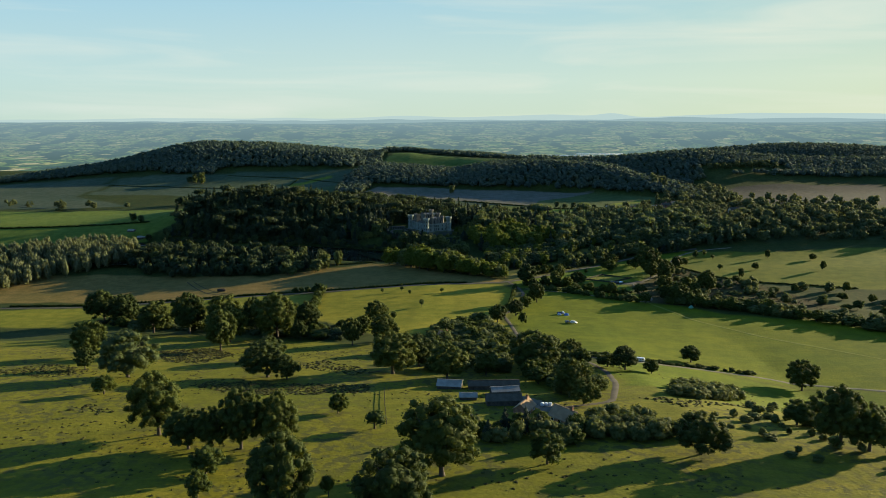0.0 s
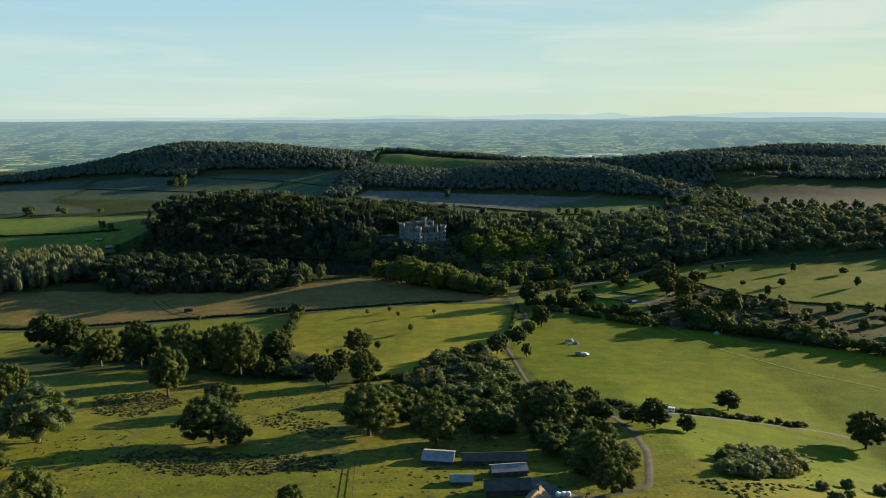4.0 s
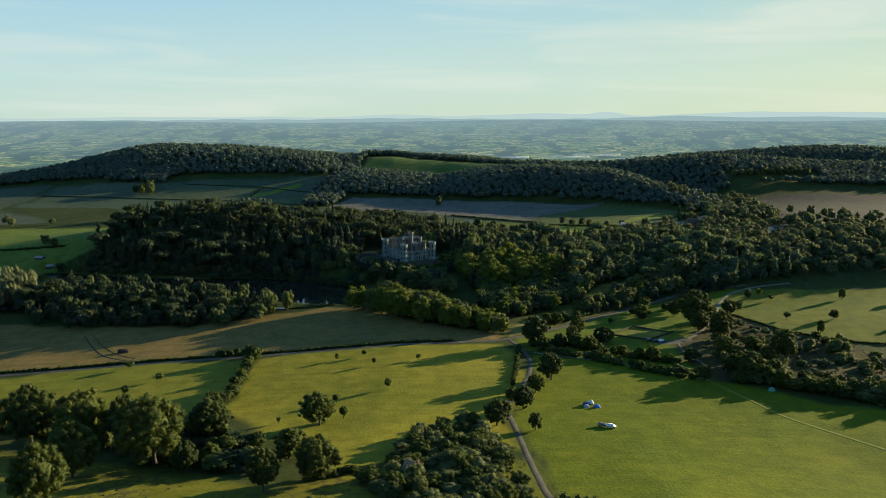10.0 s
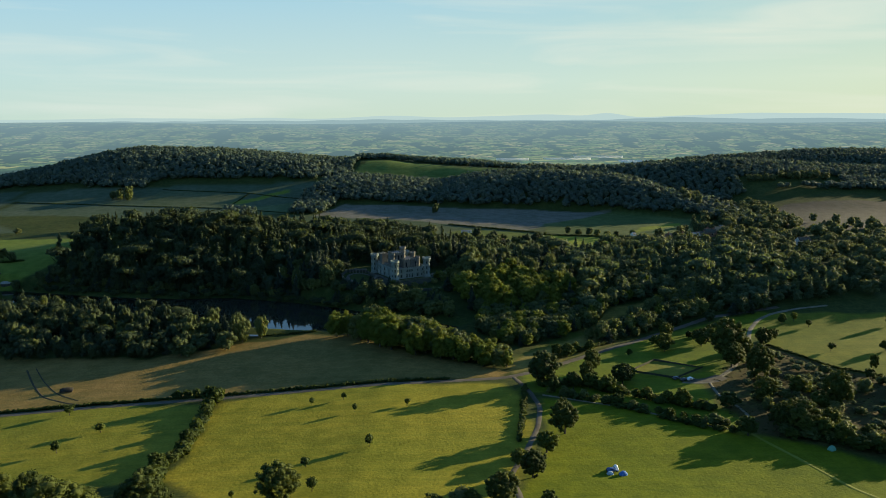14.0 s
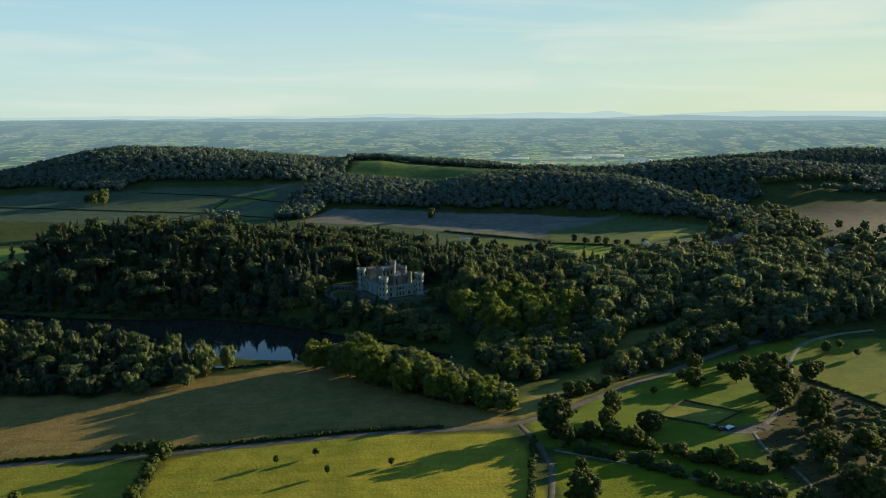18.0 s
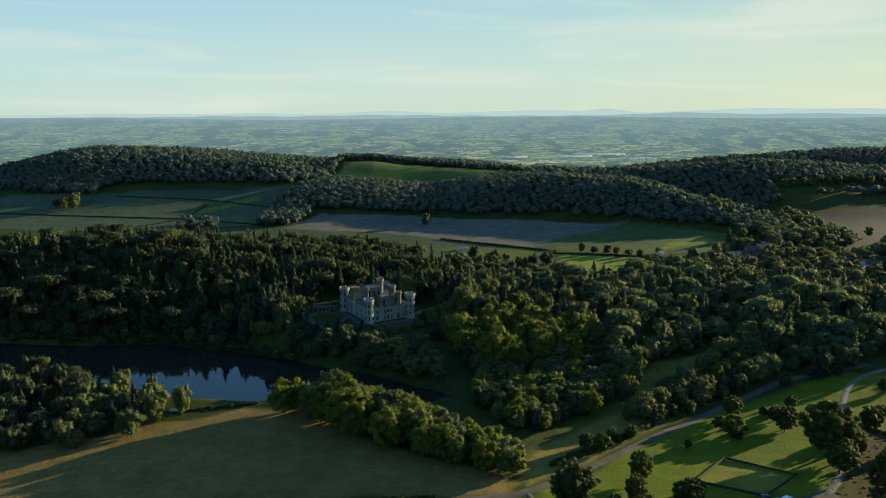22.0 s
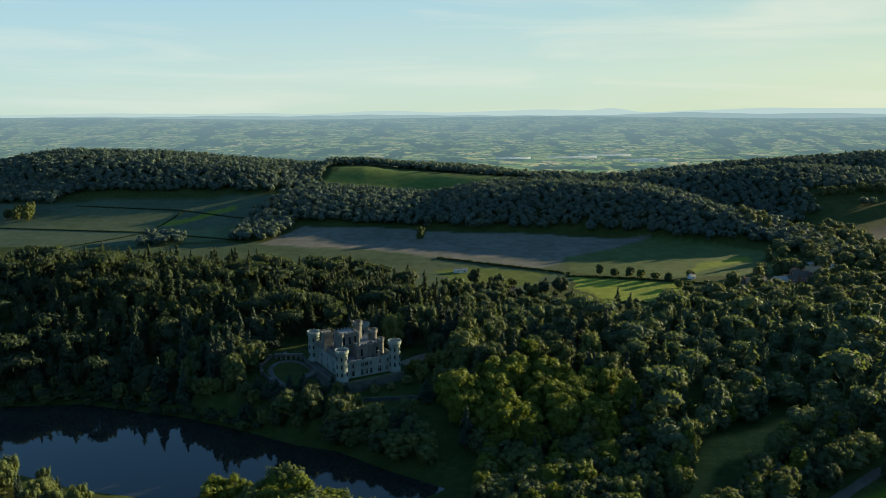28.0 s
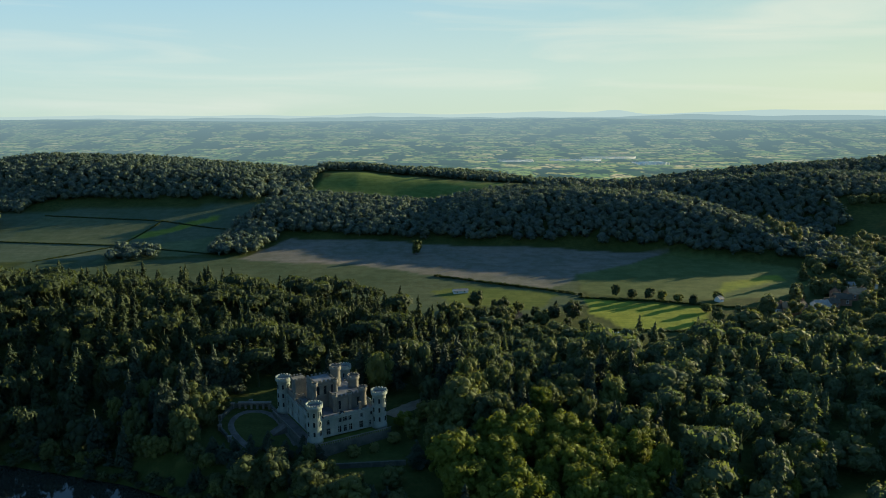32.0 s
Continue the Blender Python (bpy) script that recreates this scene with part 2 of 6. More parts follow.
# plan of the fields: outline, colour, soft edge, share of rough growth
FIELDS = [
    ([(-420, -320), (420, -320), (468.6, 366.5), (210.5, 321), (114.9, 335), (66, 320), (40, 360), (36, 400), (-30, 384), (-48, 370), (-90, 390), (-149, 412), (-420, 430)], (0.150, 0.144, 0.017), 6, 1.0),
    ([(-36, 384), (36, 410), (36, 440), (45, 500), (50, 546), (41, 558), (-43, 549), (-93, 543), (-95, 500), (-92, 465), (-70, 440)], (0.212, 0.194, 0.022), 3, 0.0),
    ([(-98, 460), (-99, 540), (-141, 541), (-206, 533), (-330, 520), (-330, 470), (-200, 470), (-150, 455)], (0.195, 0.186, 0.024), 3, 0.1),
    ([(44, 350), (62, 338), (114.7, 336.6), (209.9, 322.7), (420, 180), (437, 415.6), (217.7, 445.3), (183.7, 459.7), (137, 494), (93, 520), (58, 534), (50, 500), (40, 455), (40, 391)], (0.120, 0.140, 0.007), 3, 0.0),
    ([(66, 322), (115.3, 333.8), (208.1, 321.1), (243.2, 202.4), (171.3, 259.9), (108.2, 258.6), (66, 272)], (0.105, 0.135, 0.007), 4, 0.2),
    ([(-420, 548), (-211, 541), (-98, 549), (-43, 556), (38, 566), (45, 575), (-5, 600), (-40, 636), (-70, 642), (-110, 630), (-160, 606), (-240, 622), (-330, 622), (-420, 640)], (0.205, 0.142, 0.052), 2, 0.3),
    ([(190, 610), (210, 568), (234, 548), (420, 500), (420, 660), (216, 662), (205, 650)], (0.140, 0.148, 0.018), 3, 0.05),
    ([(50, 566), (52, 545), (62, 540), (130, 497), (142, 505), (152, 535), (170, 572), (192, 622), (222, 662), (214, 668), (180, 655), (141, 634), (110, 612), (70, 579)], (0.112, 0.148, 0.012), 3, 0.1),
    ([(140, 552), (186, 615), (210, 566), (234, 546), (260, 470), (186, 466), (134, 494)], (0.066, 0.052, 0.021), 5, 1.0),
    ([(60, 545), (138, 552), (175, 600), (190, 640), (150, 632), (110, 606), (72, 578)], (0.115, 0.150, 0.012), 4, 0.2),
    ([(48, 578), (60, 590), (130, 652), (96, 640), (62, 612), (40, 590)], (0.080, 0.100, 0.018), 4, 0.3),
    ([(96, 638), (106, 638), (126, 668), (164, 694), (158, 700), (120, 682)], (0.190, 0.160, 0.045), 3, 0.3),
    ([(48, 572), (72, 588), (140, 642), (128, 652), (60, 606), (40, 585)], (0.200, 0.165, 0.050), 3, 0.3),
    ([(106, 570), (124, 588), (145, 574), (127, 559)], (0.165, 0.165, 0.030), 1, 0.0),
    # field behind the castle wood, distance haze worked into its colour
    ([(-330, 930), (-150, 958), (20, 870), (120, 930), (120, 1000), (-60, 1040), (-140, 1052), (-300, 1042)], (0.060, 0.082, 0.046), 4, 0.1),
    ([(-134, 1048), (-112, 1108), (-1, 1092), (212, 1060), (184, 1043), (115, 984), (100, 962), (19, 1000), (-55, 1032)], (0.150, 0.140, 0.126), 2, 0.0),
    ([(20, 962), (40, 976), (106, 950), (83, 915), (30, 935)], (0.090, 0.115, 0.026), 2, 0.0),
    ([(112, 908), (121, 942), (188, 918), (170, 872), (127, 876)], (0.185, 0.215, 0.030), 2, 0.0),
    # shade put into this field's colour; its sunlit strip comes further down
    ([(118, 999), (211, 1059), (292, 1000), (262, 930), (192, 930), (124, 950)], (0.084, 0.112, 0.042), 2, 0.0),
    ([(-120, 1230), (-100, 1322), (-14, 1302), (90, 1260), (100, 1236), (12, 1215)], (0.105, 0.145, 0.040), 3, 0.0),
    # bluish haze is worked into the colours of these western fields
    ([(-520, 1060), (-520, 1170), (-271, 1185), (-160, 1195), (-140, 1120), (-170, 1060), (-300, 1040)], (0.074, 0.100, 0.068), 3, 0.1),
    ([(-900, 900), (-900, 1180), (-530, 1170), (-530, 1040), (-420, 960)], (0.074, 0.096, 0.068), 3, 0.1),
    ([(-620, 660), (-430, 680), (-341, 733), (-304, 785), (-294, 860), (-330, 930), (-620, 920)], (0.120, 0.160, 0.030), 3, 0.0),
    ([(-60, 742), (-49, 760), (-24, 722), (10, 726), (14, 712), (-20, 706)], (0.050, 0.066, 0.020), 3, 0.0),
    ([(300, 690), (520, 680), (520, 810), (330, 845), (240, 850), (275, 770)], (0.055, 0.070, 0.028), 6, 0.1),
    # west slope plot, hazed in its colour
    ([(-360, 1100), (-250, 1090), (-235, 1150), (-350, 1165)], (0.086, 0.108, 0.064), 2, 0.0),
    # slit of low sun painted as a bright strip on the slope
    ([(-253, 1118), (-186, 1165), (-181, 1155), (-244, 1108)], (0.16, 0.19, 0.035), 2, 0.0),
    # bluish haze in this plot's colour as well
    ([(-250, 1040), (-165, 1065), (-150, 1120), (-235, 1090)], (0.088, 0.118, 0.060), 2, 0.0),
    # bare eastern soil, its colour darkened to put shade on it
    ([(391, 1047), (424, 1086), (516, 1100), (640, 1110), (640, 890), (410, 923), (364, 943)], (0.050, 0.049, 0.048), 3, 0.0),
    # sunlit strip painted as a brighter patch of the village field
    ([(202, 938), (222, 968), (265, 989), (263, 972)], (0.17, 0.20, 0.03), 3, 0.0),
    ([(246, 797), (300, 874), (285, 840), (272, 800), (246, 782)], (0.15, 0.19, 0.02), 3, 0.0),
    ([(255, 870), (330, 850), (350, 900), (280, 925)], (0.060, 0.080, 0.030), 3, 0.0),
]


def axis(spans):
    """Grid lines: stretches of (start, end, step)."""
    return np.unique(np.concatenate([np.arange(a, b + 0.01, s) for a, b, s in spans]))


def sheet(name, xs, ys, zfun, mat, attrs=None, smooth=True):
    gx, gy = np.meshgrid(xs, ys)
    co = np.stack([gx, gy, zfun(gx, gy)], -1).reshape(-1, 3)
    nx, ny = len(xs), len(ys)
    i = (np.arange(ny - 1)[:, None] * nx + np.arange(nx - 1)).ravel()
    me = mesh_of(name, co, np.stack([i, i + 1, i + nx + 1, i + nx], -1), mat, smooth)
    for key, values in (attrs or {}).items():
        flat = values(co[:, 0], co[:, 1])
        if flat.ndim == 2:
            a = me.color_attributes.new(key, "FLOAT_COLOR", "POINT")
            a.data.foreach_set("color", np.concatenate([flat, np.ones((len(flat), 1))], 1).ravel())
        else:
            a = me.attributes.new(key, "FLOAT", "POINT")
            a.data.foreach_set("value", flat)
    return new(name, me)


def mesh_of(name, co, faces, mat, smooth=False):
    """A mesh from arrays of places and of faces with equal corner counts (or a list of such arrays)."""
    groups = faces if isinstance(faces, list) else [faces]
    groups = [f for f in groups if len(f)]
    me = bpy.data.meshes.new(name)
    corners = np.concatenate([f.ravel() for f in groups]).astype(np.int32)
    sizes = np.concatenate([np.full(len(f), f.shape[1]) for f in groups])
    me.vertices.add(len(co)), me.loops.add(len(corners)), me.polygons.add(len(sizes))
    me.vertices.foreach_set("co", np.asarray(co, np.float32).ravel())
    me.loops.foreach_set("vertex_index", corners)
    me.polygons.foreach_set("loop_start", (np.cumsum(sizes) - sizes).astype(np.int32))
    me.polygons.foreach_set("use_smooth", np.full(len(sizes), smooth))
    me.materials.append(mat)
    me.update(calc_edges=True)
    return me


def field_colour(x, y):
    c = np.zeros((len(x), 3)) + (0.040, 0.056, 0.016)
    wob = 3.0
    wx = x + wob * np.sin(y * 0.061) + 1.2 * np.sin(y * 0.23 + x * 0.05)
    wy = y + wob * np.sin(x * 0.047) + 1.2 * np.sin(x * 0.19)
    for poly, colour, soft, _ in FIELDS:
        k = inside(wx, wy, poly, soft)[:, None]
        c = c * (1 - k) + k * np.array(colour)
    return c


def field_rough(x, y):
    r = np.zeros(len(x)) + 0.4
    for poly, _, soft, rough in FIELDS:
        k = inside(x, y, poly, soft)
        r = r * (1 - k) + k * rough
    return r


def ground_material():
    m, n, l, b = material("meadow_and_soil", 0.95, spec=0.065)
    a = n.new("ShaderNodeAttribute")
    a.attribute_name = "field"
    r = n.new("ShaderNodeAttribute")
    r.attribute_name = "rough"
    big, _ = noise_fac(n, l, 0.018, 5, 0.3, 0.7)
    mid, _ = noise_fac(n, l, 0.13, 6, 0.38, 0.62)
    fine, tex = noise_fac(n, l, 0.9, 6, 0.3, 0.7)
    c = mix(n, l, big, mix(n, l, 1.0, a.outputs["Color"], (0.78, 0.86, 0.80), "MULTIPLY"), mix(n, l, 1.0, a.outputs["Color"], (1.18, 1.08, 1.05), "MULTIPLY"))
    c = mix(n, l, mid, mix(n, l, 1.0, c, (0.76, 0.80, 0.72), "MULTIPLY"), c)
    c = mix(n, l, fine, mix(n, l, 1.0, c, (0.74, 0.76, 0.72), "MULTIPLY"), c)
    # streaks left by mowing and grazing
    tc, mp, st = n.new("ShaderNodeTexCoord"), n.new("ShaderNodeMapping"), n.new("ShaderNodeTexNoise")
    mp.inputs["Rotation"].default_value, mp.inputs["Scale"].default_value = (0, 0, 0.5), (0.028, 0.42, 0.1)
    l.new(tc.outputs["Object"], mp.inputs["Vector"]), l.new(mp.outputs[0], st.inputs["Vector"])
    st.inputs["Scale"].default_value, st.inputs["Detail"].default_value = 1.0, 5.0
    sr = n.new("ShaderNodeMapRange")
    sr.inputs["From Min"].default_value, sr.inputs["From Max"].default_value = 0.40, 0.62
    l.new(st.outputs["Fac"], sr.inputs["Value"])
    c = mix(n, l, sr.outputs[0], mix(n, l, 1.0, c, (0.90, 0.94, 0.92), "MULTIPLY"), mix(n, l, 1.0, c, (1.06, 1.03, 1.0), "MULTIPLY"))
    # bracken and tussocks in the rough pasture
    patch, _ = noise_fac(n, l, 0.035, 6, 0.40, 0.56)
    tuft, _ = noise_fac(n, l, 0.34, 6, 0.47, 0.57)
    k = n.new("ShaderNodeMath")
    k.operation = "MULTIPLY"
    l.new(patch, k.inputs[0]), l.new(tuft, k.inputs[1])
    k2 = n.new("ShaderNodeMath")
    k2.operation = "MULTIPLY"
    l.new(k.outputs[0], k2.inputs[0]), l.new(r.outputs["Fac"], k2.inputs[1])
    c = mix(n, l, k2.outputs[0], c, (0.066, 0.066, 0.018))
    l.new(c, b.inputs["Base Color"])
    bump_from(n, l, tex.outputs["Fac"], b, 0.6, 0.25)
    return m


GROUND = ground_material()
ground = sheet("ground", axis([(-2600, -1000, 50), (-1000, -420, 10), (-420, 420, 2.5), (420, 1000, 10), (1000, 2600, 50)]),
               axis([(-300, 130, 20), (130, 700, 2.5), (700, 1160, 5), (1160, 1500, 10), (1500, 2450, 25)]), height, GROUND,
               {"field": field_colour, "rough": field_rough})
tagged(ground, "rolling parkland of green meadows, stubble and bare soil", "ground", kind="structure")

# ---- the distance: plain and far hills ----
def plain_z(x, y):
    return -56 + 150 * smooth01(y, 2900, 4760) ** 1.0 * np.clip((y - 2900) / 1860, 0, 1) ** 0.3 + 7 * np.sin(x * 0.0021 + y * 0.004) * smooth01(y, 2900, 3600)


def distance_material(name, scale):
    """Farmland far off: fields, hedges and woods behind growing haze."""
    m, n, l, b = material(name, 1.0, spec=0.0)
    tc = n.new("ShaderNodeTexCoord")

    def cells(sx, sy, turn):
        mp = n.new("ShaderNodeMapping")
        mp.inputs["Scale"].default_value, mp.inputs["Rotation"].default_value = (sx, sy, 1), (0, 0, turn)
        l.new(tc.outputs["Object"], mp.inputs["Vector"])
        v = n.new("ShaderNodeTexVoronoi")
        v.distance = "CHEBYCHEV"
        v.inputs["Scale"].default_value = 1.0
        l.new(mp.outputs[0], v.inputs["Vector"])
        sep = n.new("ShaderNodeSeparateColor")
        l.new(v.outputs["Color"], sep.inputs[0])
        return sep.outputs[0]

    ramp = n.new("ShaderNodeValToRGB")
    ramp.color_ramp.interpolation = "CONSTANT"
    e = ramp.color_ramp.elements
    e[0].color, e[1].color = (0.020, 0.040, 0.020, 1), (0.24, 0.21, 0.12, 1)
    e[1].position = 0.9
    for p, c in ((0.22, (0.035, 0.065, 0.024, 1)), (0.45, (0.07, 0.115, 0.035, 1)), (0.62, (0.11, 0.15, 0.045, 1)), (0.78, (0.19, 0.19, 0.07, 1))):
        e.new(p).color = c
    l.new(cells(scale, scale * 0.55, 0.02), ramp.inputs[0])

    def blots(size, lo, hi):
        """Woods and hedgerow trees, as deep as they stand high at this slant."""
        mp, t, r = n.new("ShaderNodeMapping"), n.new("ShaderNodeTexNoise"), n.new("ShaderNodeMapRange")
        mp.inputs["Scale"].default_value = (1.0, 0.55, 1.0)
        t.inputs["Scale"].default_value, t.inputs["Detail"].default_value = size, 8.0
        r.inputs["From Min"].default_value, r.inputs["From Max"].default_value = lo, hi
        l.new(tc.outputs["Object"], mp.inputs["Vector"]), l.new(mp.outputs[0], t.inputs["Vector"]), l.new(t.outputs["Fac"], r.inputs["Value"])
        return r.outputs[0]

    woods, hedges = blots(0.008, 0.52, 0.56), blots(0.05, 0.52, 0.58)
    c = mix(n, l, hedges, ramp.outputs[0], (0.016, 0.030, 0.016))
    c = mix(n, l, woods, c, (0.012, 0.024, 0.014))
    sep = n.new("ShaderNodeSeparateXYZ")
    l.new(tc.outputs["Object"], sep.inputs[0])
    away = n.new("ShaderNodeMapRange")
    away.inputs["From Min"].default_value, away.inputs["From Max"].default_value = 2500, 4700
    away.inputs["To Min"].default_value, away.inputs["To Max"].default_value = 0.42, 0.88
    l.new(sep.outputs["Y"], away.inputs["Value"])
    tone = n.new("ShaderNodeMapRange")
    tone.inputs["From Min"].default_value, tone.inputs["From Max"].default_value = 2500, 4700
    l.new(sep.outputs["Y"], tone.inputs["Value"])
    # haze and sunlit warmth are painted into the emission, haze thickening with distance
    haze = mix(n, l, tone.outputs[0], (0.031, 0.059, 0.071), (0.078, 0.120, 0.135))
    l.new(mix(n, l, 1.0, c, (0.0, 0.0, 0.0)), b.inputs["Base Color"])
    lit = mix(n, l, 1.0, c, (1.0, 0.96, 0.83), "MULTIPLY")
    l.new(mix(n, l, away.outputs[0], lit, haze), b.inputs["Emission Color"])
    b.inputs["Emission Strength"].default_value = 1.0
    return m


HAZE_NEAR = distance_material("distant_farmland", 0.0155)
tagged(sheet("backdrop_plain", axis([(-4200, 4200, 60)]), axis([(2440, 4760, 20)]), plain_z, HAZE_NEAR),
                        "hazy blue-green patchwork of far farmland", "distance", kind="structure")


def far_hills(name, y, base, bumps, haze, seed):
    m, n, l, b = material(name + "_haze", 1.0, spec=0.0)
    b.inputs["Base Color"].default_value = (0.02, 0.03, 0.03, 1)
    # haze colour painted in as a glow over a near-black base
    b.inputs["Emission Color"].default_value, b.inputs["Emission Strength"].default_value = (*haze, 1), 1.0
    xs = np.arange(-4200, 4201, 15.0)
    r = np.random.RandomState(seed)
    z = base + sum(a * np.exp(-((xs - c) / w) ** 2) for c, w, a in bumps)
    z = z + sum(r.uniform(1, 3) * np.sin(xs / r.uniform(40, 400) + r.uniform(0, 6)) for _ in range(7)) * 0.5
    co = np.concatenate([np.stack([xs, 0 * xs + y, 0 * xs - 60], -1), np.stack([xs, 0 * xs + y + 25, z], -1), np.stack([xs, 0 * xs + y + 60, 0 * xs - 60], -1)])
    k, i = len(xs), np.arange(len(xs) - 1)
    f = np.concatenate([np.stack([i, i + 1, i + 1 + k, i + k], -1), np.stack([i + k, i + 1 + k, i + 1 + 2 * k, i + 2 * k], -1)])
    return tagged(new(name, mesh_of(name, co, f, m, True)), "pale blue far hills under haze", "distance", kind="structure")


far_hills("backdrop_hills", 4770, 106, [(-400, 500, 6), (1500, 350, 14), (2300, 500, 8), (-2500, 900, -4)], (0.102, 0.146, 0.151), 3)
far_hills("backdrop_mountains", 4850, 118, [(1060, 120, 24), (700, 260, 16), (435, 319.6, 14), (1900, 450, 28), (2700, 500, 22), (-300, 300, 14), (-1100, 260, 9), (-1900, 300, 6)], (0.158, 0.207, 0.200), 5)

# ---- trees ----
def icosphere(div):
    bm = bmesh.new()
    bmesh.ops.create_icosphere(bm, subdivisions=div, radius=1.0)
    co, f = np.array([v.co[:] for v in bm.verts]), np.array([[v.index for v in p.verts] for p in bm.faces])
    bm.free()
    return co, f


ICO1 = icosphere(1)


def crown(seed, kind, leaves, leaf, lobes, core=ICO1, ruffle=0.32, plump=0.80, lumpy=0.18):
    """Crown of a tree one metre high and one wide: dark cores and many leaf clumps round them. Gives places and quads, triangles."""
    r = np.random.RandomState(seed)
    if kind == "spruce":
        u = (np.arange(lobes) + 0.5) / lobes
        a = r.uniform(0, 6.28, lobes)
        rad = 0.5 * (1 - u) ** 0.85
        c = np.stack([np.cos(a) * rad * 0.45, np.sin(a) * rad * 0.45, 0.10 + 0.86 * u], -1)
        size = np.stack([0.55 * rad + 0.03, 0.55 * rad + 0.03, 0.055 + 0 * rad], -1)
    else:
        # middle, reach up and down, girth towards the top, size of the boughs
        mid, up, down, blunt, bough = {"oak": (0.52, 0.48, 0.42, 1.0, 0.105), "tall": (0.47, 0.53, 0.44, 0.9, 0.11), "column": (0.44, 0.56, 0.42, 0.75, 0.12), "dome": (0.46, 0.54, 0.44, 1.0, 0.11),
                                       "bush": (0.36, 0.62, 0.36, 1.0, 0.13), "sapling": (0.62, 0.38, 0.34, 0.9, 0.13), "pine": (0.76, 0.22, 0.20, 1.1, 0.12)}[kind]
        k = np.arange(lobes)
        dz = np.clip(1 - 1.86 * (k + 0.5) / lobes + r.normal(scale=0.05, size=lobes), -0.9, 0.99)
        ang = k * 2.39996 + r.normal(scale=0.35, size=lobes)
        flat = np.sqrt(1 - dz * dz)
        lean = 1 + 0.13 * np.sin(ang + r.uniform(0, 6.28)) + 0.08 * np.sin(2 * ang + 3 * dz + r.uniform(0, 6.28))
        reach = r.uniform(0.66, 1.0, lobes) * lean
        s = bough * r.uniform(0.75, 1.45, lobes) * min(1.9, (44 / lobes) ** 0.5)
        wide = np.where(dz > 0, flat ** blunt, np.maximum(flat, 0.62))
        c = np.stack([np.cos(ang) * wide * (0.50 * reach - 0.75 * s), np.sin(ang) * wide * (0.50 * reach - 0.75 * s), mid + dz * (np.where(dz > 0, up, down) - 0.7 * s) * (0.35 + 0.65 * reach)], -1)
        size = np.stack([s, s, s * 0.85], -1)
        if kind == "pine":              # flat irregular plates of needles
            size[:, 2] *= 0.42
        elif kind != "sapling":          # the body of the crown
            c[0], size[0] = (0, 0, mid), (0.36, 0.36, 0.72 * (up + down) / 2)
        c[:, 2] = np.maximum(c[:, 2], size[:, 2] * 0.8)
    keep_co, quads, tris, n0 = [], [], [], 0
    for k in range(lobes):
        cc = core[0] * size[k] * plump * r.uniform(1 - lumpy, 1 + lumpy, (len(core[0]), 1)) + c[k]
        keep_co.append(cc), tris.append(core[1] + n0)
        n0 += len(cc)
    which = r.choice(lobes, leaves, p=np.minimum(size[:, 0], 0.2) ** 2 / (np.minimum(size[:, 0], 0.2) ** 2).sum())
    d = r.normal(size=(leaves, 3))
    d /= np.linalg.norm(d, axis=1)[:, None]
    p = c[which] + d * size[which] * r.uniform(0.80, 1.14, (leaves, 1))
    nrm = d + r.normal(scale=ruffle, size=(leaves, 3)) + (0, 0, 0.2)
    nrm /= np.linalg.norm(nrm, axis=1)[:, None]
    t = np.cross(nrm, r.normal(size=(leaves, 3)))
    t /= np.linalg.norm(t, axis=1)[:, None] + 1e-9
    b = np.cross(nrm, t)
    w = leaf * r.uniform(0.6, 1.4, (leaves, 1))
    h = leaf * r.uniform(0.4, 0.9, (leaves, 1))
    if kind == "spruce":
        t = d * (1, 1, 0.1) + (0, 0, -0.25)
        t /= np.linalg.norm(t, axis=1)[:, None]
        b = np.cross(t, r.normal(scale=0.35, size=(leaves, 3)) + (0, 0, 1))
    cor = np.stack([p - t * w * 1.1 - b * h * 0.5, p + t * w * 1.1 - b * h * 0.4, p + b * h * 1.5], 1).reshape(-1, 3)
    keep_co.append(cor)
    quads = np.arange(leaves * 3).reshape(-1, 3) + n0
    return np.concatenate(keep_co), quads, np.concatenate(tris)


def trunk(seed, kind):
    """Tapered trunk with limbs, for a tree one metre high and one wide."""
    r = np.random.RandomState(seed)
    co, quads = [], []

    def limb(a, b, ra, rb, sides=6):
        a, b = np.array(a), np.array(b)
        d = (b - a) / np.linalg.norm(b - a)
        s = np.cross(d, (0.3, 0.9, 0.2))
        s /= np.linalg.norm(s)
        q = np.cross(d, s)
        ang = np.arange(sides) / sides * 2 * np.pi
        ring = np.cos(ang)[:, None] * s + np.sin(ang)[:, None] * q
        n0 = sum(len(c) for c in co)
        co.append(np.concatenate([a + ring * ra, b + ring * rb]))
        i = np.arange(sides)
        quads.append(np.stack([i, (i + 1) % sides, (i + 1) % sides + sides, i + sides], -1) + n0)

    top = 0.92 if kind == "spruce" else 0.45
    limb((0, 0, -0.03), (0.008, 0, 0.06), 0.045, 0.030)
    limb((0.008, 0, 0.06), (0.01, 0.01, top), 0.030, 0.008 if kind == "spruce" else 0.020)
    if kind not in ("spruce", "bush"):
        for k in range(6):
            a = k * 1.05 + r.uniform(-0.3, 0.3)
            z = r.uniform(0.22, 0.44)
            limb((0.01, 0.01, z), (math.cos(a) * 0.3, math.sin(a) * 0.3, z + r.uniform(0.16, 0.32)), 0.015, 0.005, 5)
    return np.concatenate(co), np.concatenate(quads)


def part(name, me, parent, label=""):
    ob = new(name, me)
    ob.parent = parent
    if label:
        ob["label"] = label
    return ob


